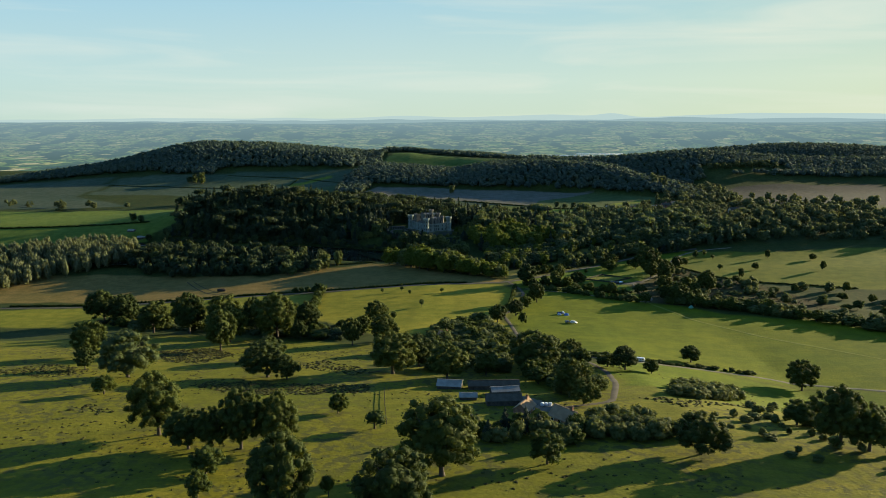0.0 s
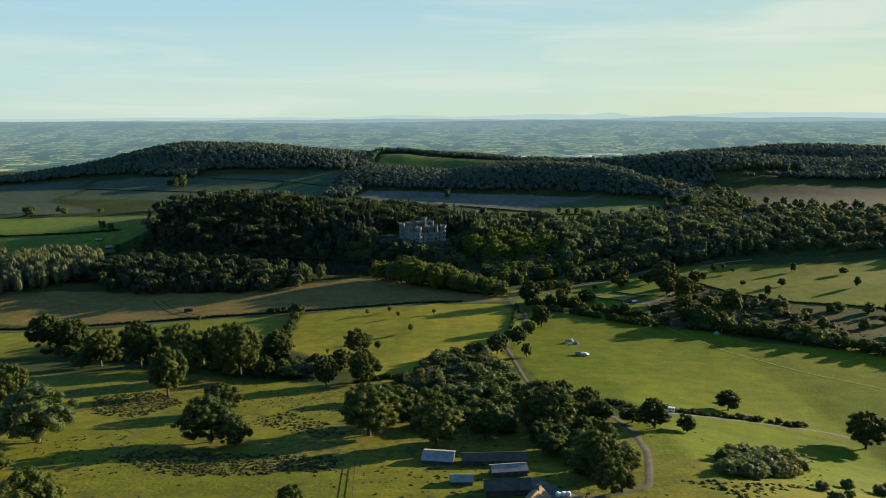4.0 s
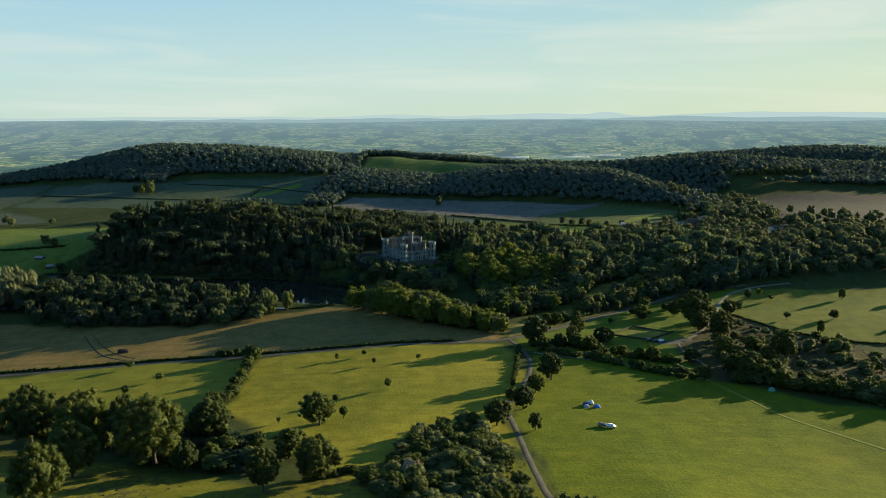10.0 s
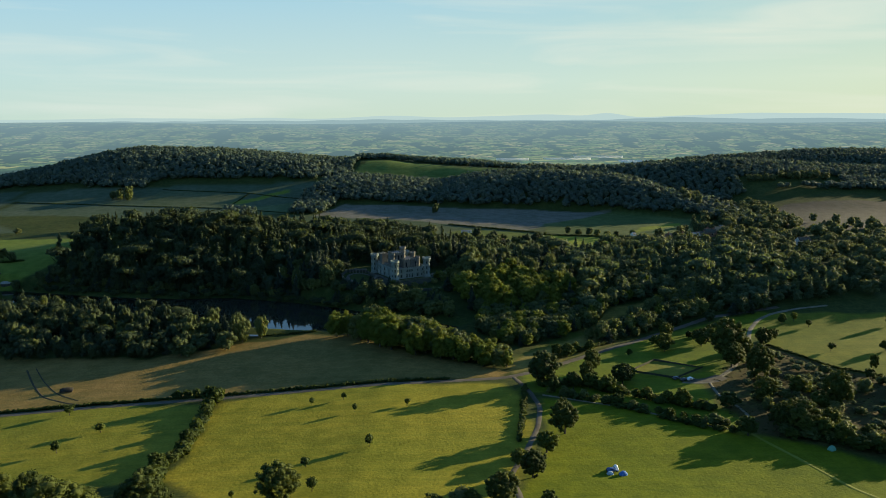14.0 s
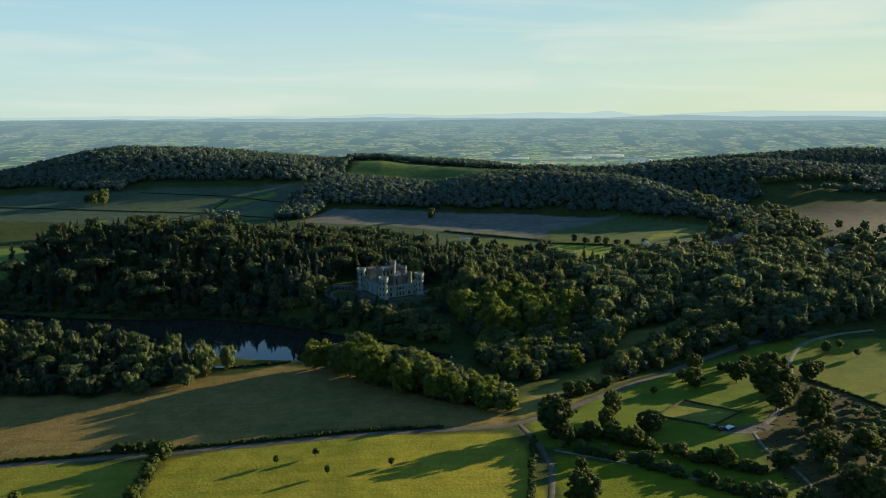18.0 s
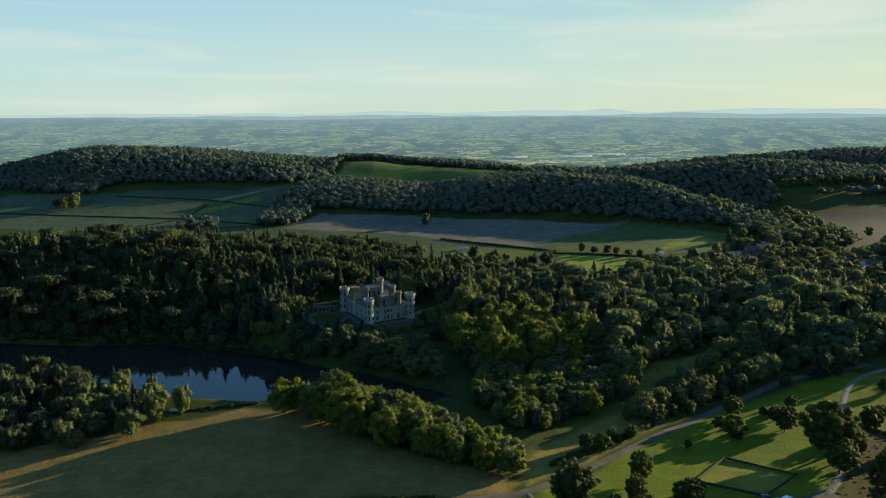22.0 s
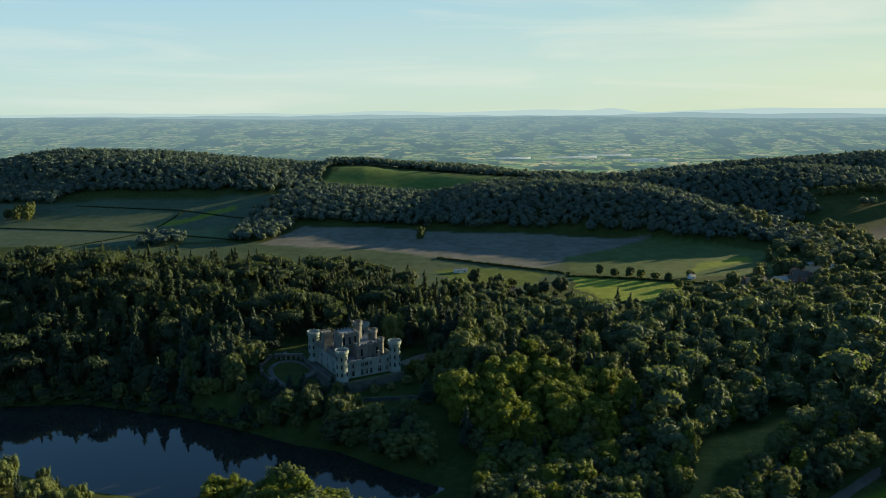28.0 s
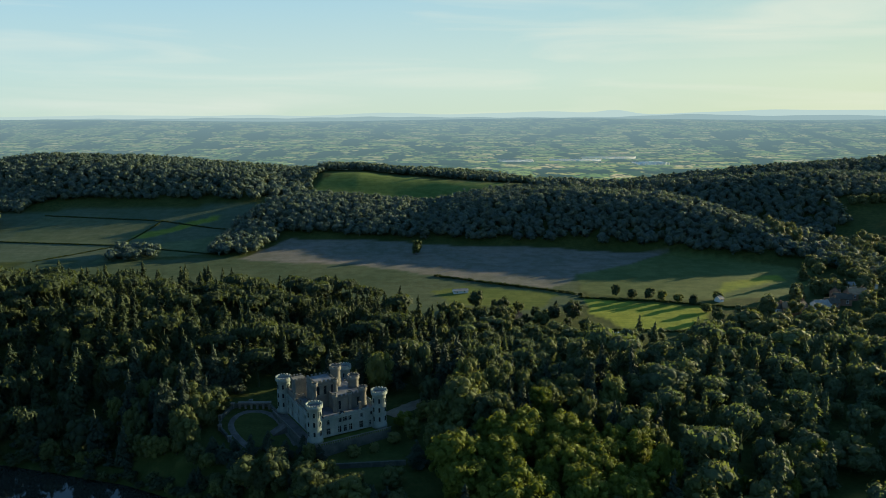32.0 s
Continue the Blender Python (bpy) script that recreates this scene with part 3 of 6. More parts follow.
SPECIES = {  # crown shape, leaves, clump size, lobes, name, label, category
    "great_oak": ("oak", 9500, 0.0145, 110, "oak_tree", "broad dark-green parkland oak with a rounded crown", "tree"),
    "oak": ("oak", 2200, 0.028, 44, "small_oak_tree", "small round dark-green tree on the grass", "tree"),
    "ash": ("tall", 5200, 0.019, 80, "ash_tree", "pale grey-green feathery ash on rough pasture", "tree"),
    "lime": ("tall", 2600, 0.028, 50, "lime_tree", "tall yellow-green lime catching the low sun", "tree"),
    "spruce": ("spruce", 1300, 0.050, 26, "spruce_tree", "dark narrow conifer standing in the wood", "tree"),
    "bush": ("bush", 800, 0.050, 18, "bush", "rounded olive-green bush on the grass", "bush"),
    "sapling": ("sapling", 420, 0.060, 9, "young_tree", "small young tree standing alone in the meadow", "tree"),
    "forest": ("column", 1300, 0.036, 30, "woodland_tree", "tall mid-green broadleaf tree in the castle wood", "tree"),
    "fir": ("spruce", 800, 0.062, 24, "fir_tree", "dark pointed fir in the castle wood", "tree"),
}
LEAF["sapling"], LEAF["forest"], LEAF["fir"] = LEAF["oak"], leaf_material("forest_leaves", (0.032, 0.054, 0.034), (0.138, 0.160, 0.044)), LEAF["spruce"]
MASTERS, PLANTED = {}, {}


def plant(kind, x, y, high, wide, group):
    """One tree as a thing of its own; alike trees share their meshes."""
    if kind == "oak" and high >= 10:
        kind = "great_oak"
    shape, leaves, leaf, lobes, name, label, category = SPECIES[kind]
    k = PLANTED[kind] = PLANTED.get(kind, -1) + 1
    variant = (kind, k % 4)
    m = pose(x, y, at_ground(x, y) - 0.1, 0, 0, (k * 137.5) % 360) @ Matrix.Diagonal((wide, wide * (0.92 + 0.02 * (k % 9)), high, 1))
    if variant in MASTERS:
        ob = copy_thing(MASTERS[variant], m)
        ob.matrix_basis = m
    else:
        ob = MASTERS[variant] = new(name)
        tagged(ob, label, category)
        co, quads, tris = crown(len(MASTERS) * 7 + 1, shape, leaves, leaf, lobes)
        part("crown", mesh_of(name + "_crown", co, [quads, tris], LEAF[kind], True), ob)
        co, quads = trunk(len(MASTERS), shape)
        part("trunk", mesh_of(name + "_trunk", co, quads, BARK, True), ob)
        ob.matrix_basis = m
    ob["group"] = group
    return ob


TEMPLATES = {k: [crown(900 + 10 * i + j, s, n, leaf, lobes, ICO1, ruffle, 0.86 if k == "far" else 0.80, 0.18) for j in range(7)] for i, (k, s, n, leaf, lobes, ruffle) in enumerate(
    (("mid", "column", 420, 0.056, 14, 0.3), ("midfir", "spruce", 460, 0.062, 22, 0.3), ("far", "dome", 110, 0.070, 6, 0.42), ("farfir", "spruce", 60, 0.15, 6, 0.3), ("shrub", "bush", 120, 0.12, 5, 0.32),
     ("tuft", "bush", 34, 0.16, 2, 0.32), ("dome", "oak", 520, 0.046, 18, 0.28), ("pine", "pine", 300, 0.060, 11, 0.4)))}
stem_co, stem_quads = trunk(77, "pine")
TEMPLATES["pine"] = [(np.concatenate([co, stem_co]), q, np.concatenate([t, stem_quads[:, [0, 1, 2]] + len(co), stem_quads[:, [0, 2, 3]] + len(co)])) for co, q, t in TEMPLATES["pine"]]


def stuff_of_trees(name, spots, label, mat=None):
    """Many trees joined into one object of kind stuff. spots: rows of (template, x, y, high, wide)."""
    r = np.random.RandomState(len(spots))
    cos, quads, tris, tints, n0 = [], [], [], [], 0
    xs, ys = np.array([s[1] for s in spots], float), np.array([s[2] for s in spots], float)
    zs = height(xs, ys)
    for (key, x, y, high, wide), z in zip(spots, zs):
        co, q, t = TEMPLATES[key][r.randint(7)]
        a = r.uniform(0, 6.28)
        rot = np.array([[math.cos(a), -math.sin(a), 0], [math.sin(a), math.cos(a), 0], [0, 0, 1]])
        cos.append((co * (wide, wide, high)) @ rot.T + (x, y, z - 0.3))
        quads.append(q + n0), tris.append(t + n0)
        tints.append(np.full(len(co), r.beta(0.75, 1.6) * (0.30 if key in ("midfir", "farfir", "pine") else 1.0)))
        n0 += len(co)
    me = mesh_of(name, np.concatenate(cos), [np.concatenate(quads), np.concatenate(tris)], mat or LEAF["wood"], True)
    a = me.attributes.new("tint", "FLOAT", "POINT")
    a.data.foreach_set("value", np.concatenate(tints).astype(np.float32))
    return tagged(new(name, me), label, "woodland", kind="stuff")


def scatter(poly, gap, seed):
    """Places inside a polygon of the plan, about gap metres apart."""
    r = np.random.RandomState(seed)
    px, py = [p[0] for p in poly], [p[1] for p in poly]
    gx, gy = np.meshgrid(np.arange(min(px), max(px), gap), np.arange(min(py), max(py), gap))
    gx = gx + r.uniform(-0.42, 0.42, gx.shape) * gap
    gy = gy + r.uniform(-0.42, 0.42, gy.shape) * gap
    ok = inside(gx, gy, poly) > 0.5
    return list(zip(gx[ok].round(1).tolist(), gy[ok].round(1).tolist()))

# ---- small builders ----
def boxes(name, mat, *spans, bevel=0.0):
    """One mesh of boxes: (x0, x1, y0, y1, z0, z1) each."""
    bm = bmesh.new()
    for x0, x1, y0, y1, z0, z1 in spans:
        bmesh.ops.create_cube(bm, size=1, matrix=Matrix.Translation(((x0 + x1) / 2, (y0 + y1) / 2, (z0 + z1) / 2)) @ Matrix.Diagonal((x1 - x0, y1 - y0, z1 - z0, 1)))
    if bevel:
        bmesh.ops.bevel(bm, geom=bm.edges[:], offset=bevel, segments=2, affect="EDGES")
    return finish(name, bm, mat)


def finish(name, bm, mat, smooth=False):
    me = bpy.data.meshes.new(name)
    bmesh.ops.recalc_face_normals(bm, faces=bm.faces[:])
    bm.to_mesh(me)
    bm.free()
    me.materials.append(mat)
    if smooth:
        me.polygons.foreach_set("use_smooth", [True] * len(me.polygons))
    return me


def turned(name, mat, rings, sides=20, smooth=True, at=(0, 0)):
    """A body turned round the z axis: rings of (radius, z)."""
    bm = bmesh.new()
    rows = [[bm.verts.new((at[0] + r * math.cos(6.28319 * k / sides), at[1] + r * math.sin(6.28319 * k / sides), z)) for k in range(sides)] for r, z in rings]
    for a, b in zip(rows, rows[1:]):
        for k in range(sides):
            bm.faces.new((a[k], a[(k + 1) % sides], b[(k + 1) % sides], b[k]))
    bm.faces.new(rows[0][::-1]), bm.faces.new(rows[-1])
    return finish(name, bm, mat, smooth)


def drape(name, mat, line, wide, lift, step=2.0, label="", category="road", thick=0.25):
    """A strip that follows the ground along a line of the plan."""
    pts = []
    for (ax, ay), (bx, by) in zip(line, line[1:]):
        k = max(2, int(math.hypot(bx - ax, by - ay) / step))
        pts += [(ax + (bx - ax) * i / k, ay + (by - ay) * i / k) for i in range(k)]
    pts.append(line[-1])
    p = np.array(pts, float)
    for _ in range(6):
        p[1:-1] = (p[:-2] + 2 * p[1:-1] + p[2:]) / 4
    d = np.gradient(p, axis=0)
    d /= np.linalg.norm(d, axis=1)[:, None] + 1e-9
    side = np.stack([-d[:, 1], d[:, 0]], -1)
    r = np.random.RandomState(len(pts))
    w = wide / 2 * (1 + 0.08 * r.normal(size=(len(p), 1)))
    offs = (-1.0, -0.5, 0.0, 0.5, 1.0)
    cols = [p + side * w * o for o in offs]
    co = [np.column_stack([c, height(c[:, 0], c[:, 1]) + lift - (thick if abs(o) == 1 else 0)]) for c, o in zip(cols, offs)]
    co = np.stack(co, 1).reshape(-1, 3)
    n, i = 5, np.arange(len(p) - 1)
    f = np.concatenate([np.stack([i * n + k, i * n + k + 1, (i + 1) * n + k + 1, (i + 1) * n + k], -1) for k in range(n - 1)])
    return tagged(new(name, mesh_of(name, co, f[:, ::-1], mat, True)), label, category, kind="structure")


def hedge(line, high, wide, label="clipped dark-green hedge along the field edge", mat=None, name="hedge", gap=0.0, seed=0):
    """A hedge along a line of the plan: leaf clumps round a dense core, uneven along its length."""
    r = np.random.RandomState(seed + int(abs(line[0][0])) + len(line))
    p = []
    for (ax, ay), (bx, by) in zip(line, line[1:]):
        k = max(2, int(math.hypot(bx - ax, by - ay) / (wide * 0.55)))
        p += [(ax + (bx - ax) * i / k, ay + (by - ay) * i / k) for i in range(k)]
    p = np.array(p)
    p = p + r.normal(scale=wide * 0.12, size=p.shape)
    if gap:
        p = p[r.uniform(size=len(p)) > gap]
    h = high * r.uniform(0.65, 1.25, len(p))
    z = height(p[:, 0], p[:, 1])
    cos, quads, tris, n0 = [], [], [], 0
    for k in range(len(p)):
        co, q, t = TEMPLATES["shrub"][r.randint(5)]
        a = r.uniform(0, 6.28)
        w = wide * r.uniform(0.9, 1.35)
        x, y = co[:, 0] * math.cos(a) - co[:, 1] * math.sin(a), co[:, 0] * math.sin(a) + co[:, 1] * math.cos(a)
        cos.append(np.stack([x * w + p[k, 0], y * w + p[k, 1], co[:, 2] * h[k] + z[k] - 0.15], -1))
        quads.append(q + n0), tris.append(t + n0)
        n0 += len(co)
    ob = new(name, mesh_of(name, np.concatenate(cos), [np.concatenate(quads), np.concatenate(tris)], mat or LEAF["hedge"]))
    return tagged(ob, label, "hedge", group="hedges of the park")


# ---- woods ----
CASTLE_WOOD = [(-302, 768), (-240, 748), (-182, 741), (-146, 744), (-92, 728), (-74, 722), (-68, 740), (-68, 768), (-45, 788), (-30, 772), (0, 772), (10, 785), (20, 850), (0, 900), (-60, 930), (-150, 955), (-240, 945), (-270, 915), (-292, 850)]
EAST_WOOD = [(24, 720), (26, 674), (36, 642), (48, 616), (62, 614), (95, 640), (104, 652), (120, 684), (158, 704), (176, 700), (150, 676), (130, 650), (122, 632), (140, 645), (180, 668), (215, 678), (260, 682), (300, 700), (270, 770), (230, 850), (200, 852), (110, 858), (40, 870), (24, 800), (18, 770)]
LAKE_BELT = [(-62, 637), (-30, 618), (0, 597), (40, 574), (50, 580), (32, 602), (2, 624), (-30, 638)]
BANK_WOOD = [(-230, 612), (-185, 608), (-134, 606), (-105, 628), (-97, 636), (-100, 648), (-150, 668), (-200, 682), (-280, 705), (-300, 660), (-270, 625)]
SHORE_WOOD = [(-74, 720), (-62, 712), (-46, 702), (-24, 692), (0, 677), (16, 670), (12, 690), (-14, 702), (-40, 712), (-66, 716)]
rnd = random.Random(4)
near_wood, deep_wood, east_wood = [], [], []
for poly, gap, seed in ((CASTLE_WOOD, 8.4, 1), (EAST_WOOD, 9.4, 2), (LAKE_BELT, 7.0, 3), (BANK_WOOD, 8.0, 4), (SHORE_WOOD, 6.2, 5)):
    for x, y in scatter(poly, gap, seed):
        mound = math.hypot((x - 62) / 40, (y - 702) / 24) < 1
        fir = rnd.random() < (0.55 if poly is CASTLE_WOOD else 0.0 if mound else 0.36 if poly is EAST_WOOD else 0.03 if poly is LAKE_BELT else 0.35)
        if poly is CASTLE_WOOD:
            high = rnd.triangular(9, 20, 13) + (7 if fir else 0)
        elif mound:
            high = rnd.uniform(15, 19)
        elif poly is EAST_WOOD:
            high = rnd.uniform(8, 11) if y < 674 else (rnd.triangular(7, 22, 11) + (5 if fir else 0)) * (0.72 if y > 815 else 1.0)
        else:
            high = rnd.uniform(7, 12) if poly is SHORE_WOOD else float(np.interp(x, [-60, -30, 0, 25, 45], [14.5, 19.0, 17.5, 13.0, 10.0])) + rnd.uniform(-1.5, 1.5) if poly is LAKE_BELT else rnd.triangular(8, 18, 12)
        wide = high * rnd.uniform(0.36, 0.48) if fir else high * (rnd.uniform(0.85, 1.1) if high < 12 else rnd.uniform(0.48, 0.80 if poly is not EAST_WOOD else 1.02) if not mound and poly is not LAKE_BELT else rnd.uniform(0.8, 1.0))
        near = poly in (LAKE_BELT, SHORE_WOOD) or (poly is BANK_WOOD and x > -150) or (-110 < x < 105 and y < 775)
        kind = "fir" if fir else "lime" if mound or (poly is LAKE_BELT and rnd.random() < 0.7) or rnd.random() < (0.30 if poly is EAST_WOOD else 0.0 if poly is SHORE_WOOD else 0.10) else "forest"
        (near_wood if near else east_wood if poly is EAST_WOOD else deep_wood).append((kind, x, y, high, wide))
for kind, x, y, high, wide in near_wood:
    plant(kind, x, y, high, wide, "trees of the castle woods")
for x, y in scatter([(2, 788), (44, 790), (62, 860), (64, 888), (8, 898), (-2, 880), (22, 846)], 8.5, 11):
    deep_wood.append(("fir" if rnd.random() < 0.3 else "forest", x, y, rnd.uniform(9, 15), rnd.uniform(6, 10)))
PALE_LEAF = leaf_material("pale_leaves", (0.082, 0.104, 0.046), (0.115, 0.130, 0.060), joined=True, glow=0.42)
# lighter than the wood leaves: haze and sun of the east wood in the colour
COPSE_LEAF = leaf_material("hazed_copse_leaves", (0.056, 0.088, 0.054), (0.150, 0.170, 0.056), joined=True, glow=0.42)
for name, rows, pointed, mat, label in (("woodland", deep_wood, 0.30, None, "dense dark mixed wood of conifers and broadleaf trees"), ("eastern_woodland", east_wood, 0.62, COPSE_LEAF, "dense green wood of rounded broadleaf trees")):
    mixed = []
    for kind, x, y, high, wide in rows:
        if kind == "fir":
            mixed.append(("pine", x, y, high, wide * 1.6) if rnd.random() < 0.3 else ("midfir", x, y, high, wide * rnd.uniform(0.85, 1.2)))
        else:
            mixed.append(("dome", x, y, high * 0.88, wide * 1.10) if rnd.random() < pointed else ("mid", x, y, high, wide * 0.85))
    stuff_of_trees(name, mixed, label, mat)

# rounded trees filling the front of the east wood
for x, y in scatter([(34, 640), (46, 612), (62, 616), (96, 644), (118, 684), (70, 684), (30, 676)], 6.4, 7):
    high = rnd.uniform(7, 11.5)
    plant("forest" if rnd.random() < 0.8 else "lime", x, y, high, high * rnd.uniform(0.85, 1.1), "trees of the castle woods")

# trees and bushes down to the far shore of the lake
SHORE = [(-300, 764), (-240, 749), (-182, 741), (-146, 743), (-93, 727), (-66, 714), (-54, 708)]
for (ax, ay), (bx, by) in zip(SHORE, SHORE[1:]):
    for k in range(int(math.hypot(bx - ax, by - ay) / 5)):
        u = k * 5 / math.hypot(bx - ax, by - ay)
        high = rnd.uniform(5, 10)
        plant("forest" if rnd.random() < 0.75 else "fir", ax + (bx - ax) * u + rnd.uniform(-1.5, 1.5), ay + (by - ay) * u + rnd.uniform(0, 7), high, high * rnd.uniform(0.7, 1.0), "trees of the castle woods")
for x, y, high in ((-354, 965, 15), (-345, 974, 12), (-362, 972, 10), (-330, 968, 11), (-392, 1130, 13), (-384, 1136, 14), (-396, 1140, 12), (-388, 1146, 13), (-380, 1126, 11), (-402, 1132, 11), (-340, 800, 9), (-352, 808, 10), (-318, 764, 9)):
    plant("forest", x, y, high, high * 0.85, "trees of the west valley")

# dark trees on the slope between castle and water, bushes down to its edge
for x, y in scatter([(-78, 716), (-50, 704), (-22, 692), (4, 677), (16, 668), (18, 684), (2, 700), (-28, 712), (-58, 722)], 5.6, 12):
    high = rnd.uniform(4.5, 9.5)
    plant("fir" if rnd.random() < 0.25 else "forest", x, y, high, high * rnd.uniform(0.75, 1.05), "trees of the castle woods")
shore_bushes = []
for (ax, ay), (bx, by) in zip(SHORE, SHORE[1:]):
    for k in range(int(math.hypot(bx - ax, by - ay) / 4.2)):
        u = k * 4.2 / math.hypot(bx - ax, by - ay)
        high = rnd.uniform(2.5, 5.5)
        shore_bushes.append(("dome", ax + (bx - ax) * u + rnd.uniform(-1.5, 1.5), ay + (by - ay) * u + rnd.uniform(-5.5, 0), high, high * rnd.uniform(1.2, 1.7)))
stuff_of_trees("shore_scrub", shore_bushes, "dark bushes hanging over the far shore of the lake")

# trees on both sides of the dry strip
for line in (((99, 644), (108, 664), (120, 684), (150, 704)), ((126, 645), (136, 660), (152, 678), (180, 700)), ((134, 642), (148, 660), (170, 680), (200, 696)), ((108, 690), (130, 704), (160, 716))):
    for (ax, ay), (bx, by) in zip(line, line[1:]):
        for k in range(5):
            high = rnd.uniform(7, 13)
            plant("forest" if rnd.random() < 0.75 else "lime", ax + (bx - ax) * k / 5 + rnd.uniform(-1, 1), ay + (by - ay) * k / 5 + rnd.uniform(-1, 1), high, high * rnd.uniform(0.7, 0.9), "trees of the castle woods")

# trees on both sides of the road where it enters the wood
for x, y in scatter([(92, 620), (112, 622), (132, 630), (154, 646), (182, 654), (218, 668), (225, 690), (180, 680), (140, 655), (110, 645)], 6.6, 8):
    if abs((y - 636) * 39 - (x - 141) * 26) / 46.9 > 4.5:
        high = rnd.uniform(6, 13)
        plant("forest" if rnd.random() < 0.85 else "fir", x, y, high, high * rnd.uniform(0.75, 1.0), "trees of the castle woods")

# pale plantation beyond the bank wood
pale = [("mid", x, y, rnd.uniform(15, 19), rnd.uniform(6, 8)) for x, y in scatter([(-372, 580), (-310, 640), (-292, 655), (-300, 700), (-350, 725), (-440, 640)], 7.0, 9)]
stuff_of_trees("plantation", pale, "pale grey-green plantation of tall poplars", leaf_material("poplar_leaves", (0.125, 0.145, 0.080), (0.165, 0.182, 0.100), joined=True, glow=0.5))

RIDGE = [
    [(-1000, 1190), (-520, 1192), (-330, 1204), (-160, 1203), (-120, 1235), (-118, 1300), (-112, 1328), (-40, 1332), (60, 1296), (140, 1268), (190, 1290), (60, 1400), (-400, 1420), (-1000, 1400)],
    [(-170, 1128), (-120, 1118), (-20, 1106), (60, 1092), (136, 1087), (206, 1062), (240, 1040), (292, 1020), (330, 1040), (330, 1080), (290, 1140), (220, 1190), (110, 1232), (20, 1214), (-120, 1232)],
    [(330, 1085), (395, 1122), (520, 1138), (760, 1155), (1100, 1165), (1100, 1470), (460, 1470), (230, 1420), (150, 1310), (140, 1262), (110, 1232), (220, 1190), (290, 1140)],
    [(-470, 1180), (-380, 1170), (-360, 1215), (-470, 1220)],
    [(-240, 1040), (-205, 1050), (-210, 1075), (-245, 1070)],
    [(-170, 1060), (-125, 1060), (-118, 1120), (-160, 1130)],
    [(295, 1030), (330, 960), (350, 960), (345, 1060)],
]
far, right_hill = [], []
for k, poly in enumerate(RIDGE):
    for x, y in scatter(poly, 7.0 if k in (1, 3, 4, 5, 6) else 7.6, 20 + k):
        if abs(x) < 0.66 * y + 40 and y < 1440 and not (390 < x < 535 and -26 < y - 1149 - 0.22 * (x - 404) < 12):
            h = rnd.triangular(8.5, 13.5, 11)
            (right_hill if k == 2 else far).append(("farfir" if rnd.random() < 0.05 else "far", x, y, h, rnd.uniform(8.5, 12.5)))
# both far woods use the leaf colour with haze in it
stuff_of_trees("hill_wood", right_hill, "dark beech wood on the far eastern hill, haze in its leaf colour", LEAF["ridge"])
stuff_of_trees("ridge_wood", far, "dark wooded ridge of broadleaf trees, haze in its leaf colour", LEAF["ridge"])
sunny = [("mid", 404 + 11 * k + rnd.uniform(-2, 2), 1149 + 2.4 * k + rnd.uniform(-4, 4), rnd.uniform(10, 14), rnd.uniform(10, 13)) for k in range(11)]
sunny += [("mid", x, y, rnd.uniform(13, 19), rnd.uniform(9, 12)) for x, y in scatter([(288, 1052), (308, 1046), (318, 1084), (300, 1090)], 9, 33)]
sunny += [("mid", x, y, rnd.uniform(8, 13), rnd.uniform(8, 12)) for x, y in scatter([(290, 1000), (330, 940), (372, 935), (395, 1045), (385, 1085), (330, 1060)], 11, 34)]
stuff_of_trees("poplar_belt", sunny, "pale yellow-green belt of poplars above the bare field", PALE_LEAF)

# scattered trees round the village and the far fields
for k, (poly, gap) in enumerate((([(30, 872), (105, 868), (112, 905), (85, 915), (30, 930)], 11), ([(222, 842), (330, 842), (350, 915), (290, 935), (268, 885), (215, 878)], 11), ([(215, 905), (262, 914), (300, 955), (280, 965), (240, 925)], 11), ([(165, 835), (260, 850), (240, 895), (200, 890), (168, 868)], 10), ([(255, 925), (330, 920), (420, 980), (330, 1040), (290, 1010)], 14),
                                 ([(330, 850), (460, 810), (520, 900), (420, 960), (345, 910)], 15), ([(225, 692), (470, 676), (480, 830), (340, 845), (262, 850), (240, 800)], 9.5), ([(-700, 940), (-420, 930), (-400, 960), (-700, 1010)], 22), ([(-620, 640), (-450, 650), (-430, 680), (-620, 672)], 14))):
    spots = []
    for x, y in scatter(poly, gap * 1.12, 40 + k):
        high = rnd.triangular(5, 17, 9)
        spots.append(("midfir" if rnd.random() < 0.14 else "dome", x, y, high, high * rnd.uniform(0.7, 1.15)))
    # all groups but the first: haze put in through the paler leaf colour
    stuff_of_trees("village_trees", spots, "rounded garden and field trees beyond the castle wood", PALE_LEAF if k else None)
for x, y in ((139, 947), (148, 941), (158, 937), (165, 933), (174, 928), (182, 922), (184, 905), (186, 892), (182, 880), (200, 930)):
    plant("forest", x, y, rnd.uniform(6, 9), rnd.uniform(6, 8), "trees along the village hedge")
for x, y, h in ((3, 1060, 13), (60, 1102, 9), (92, 1095, 8)):
    plant("forest", x, y, h, 9, "lone trees in the bare field")

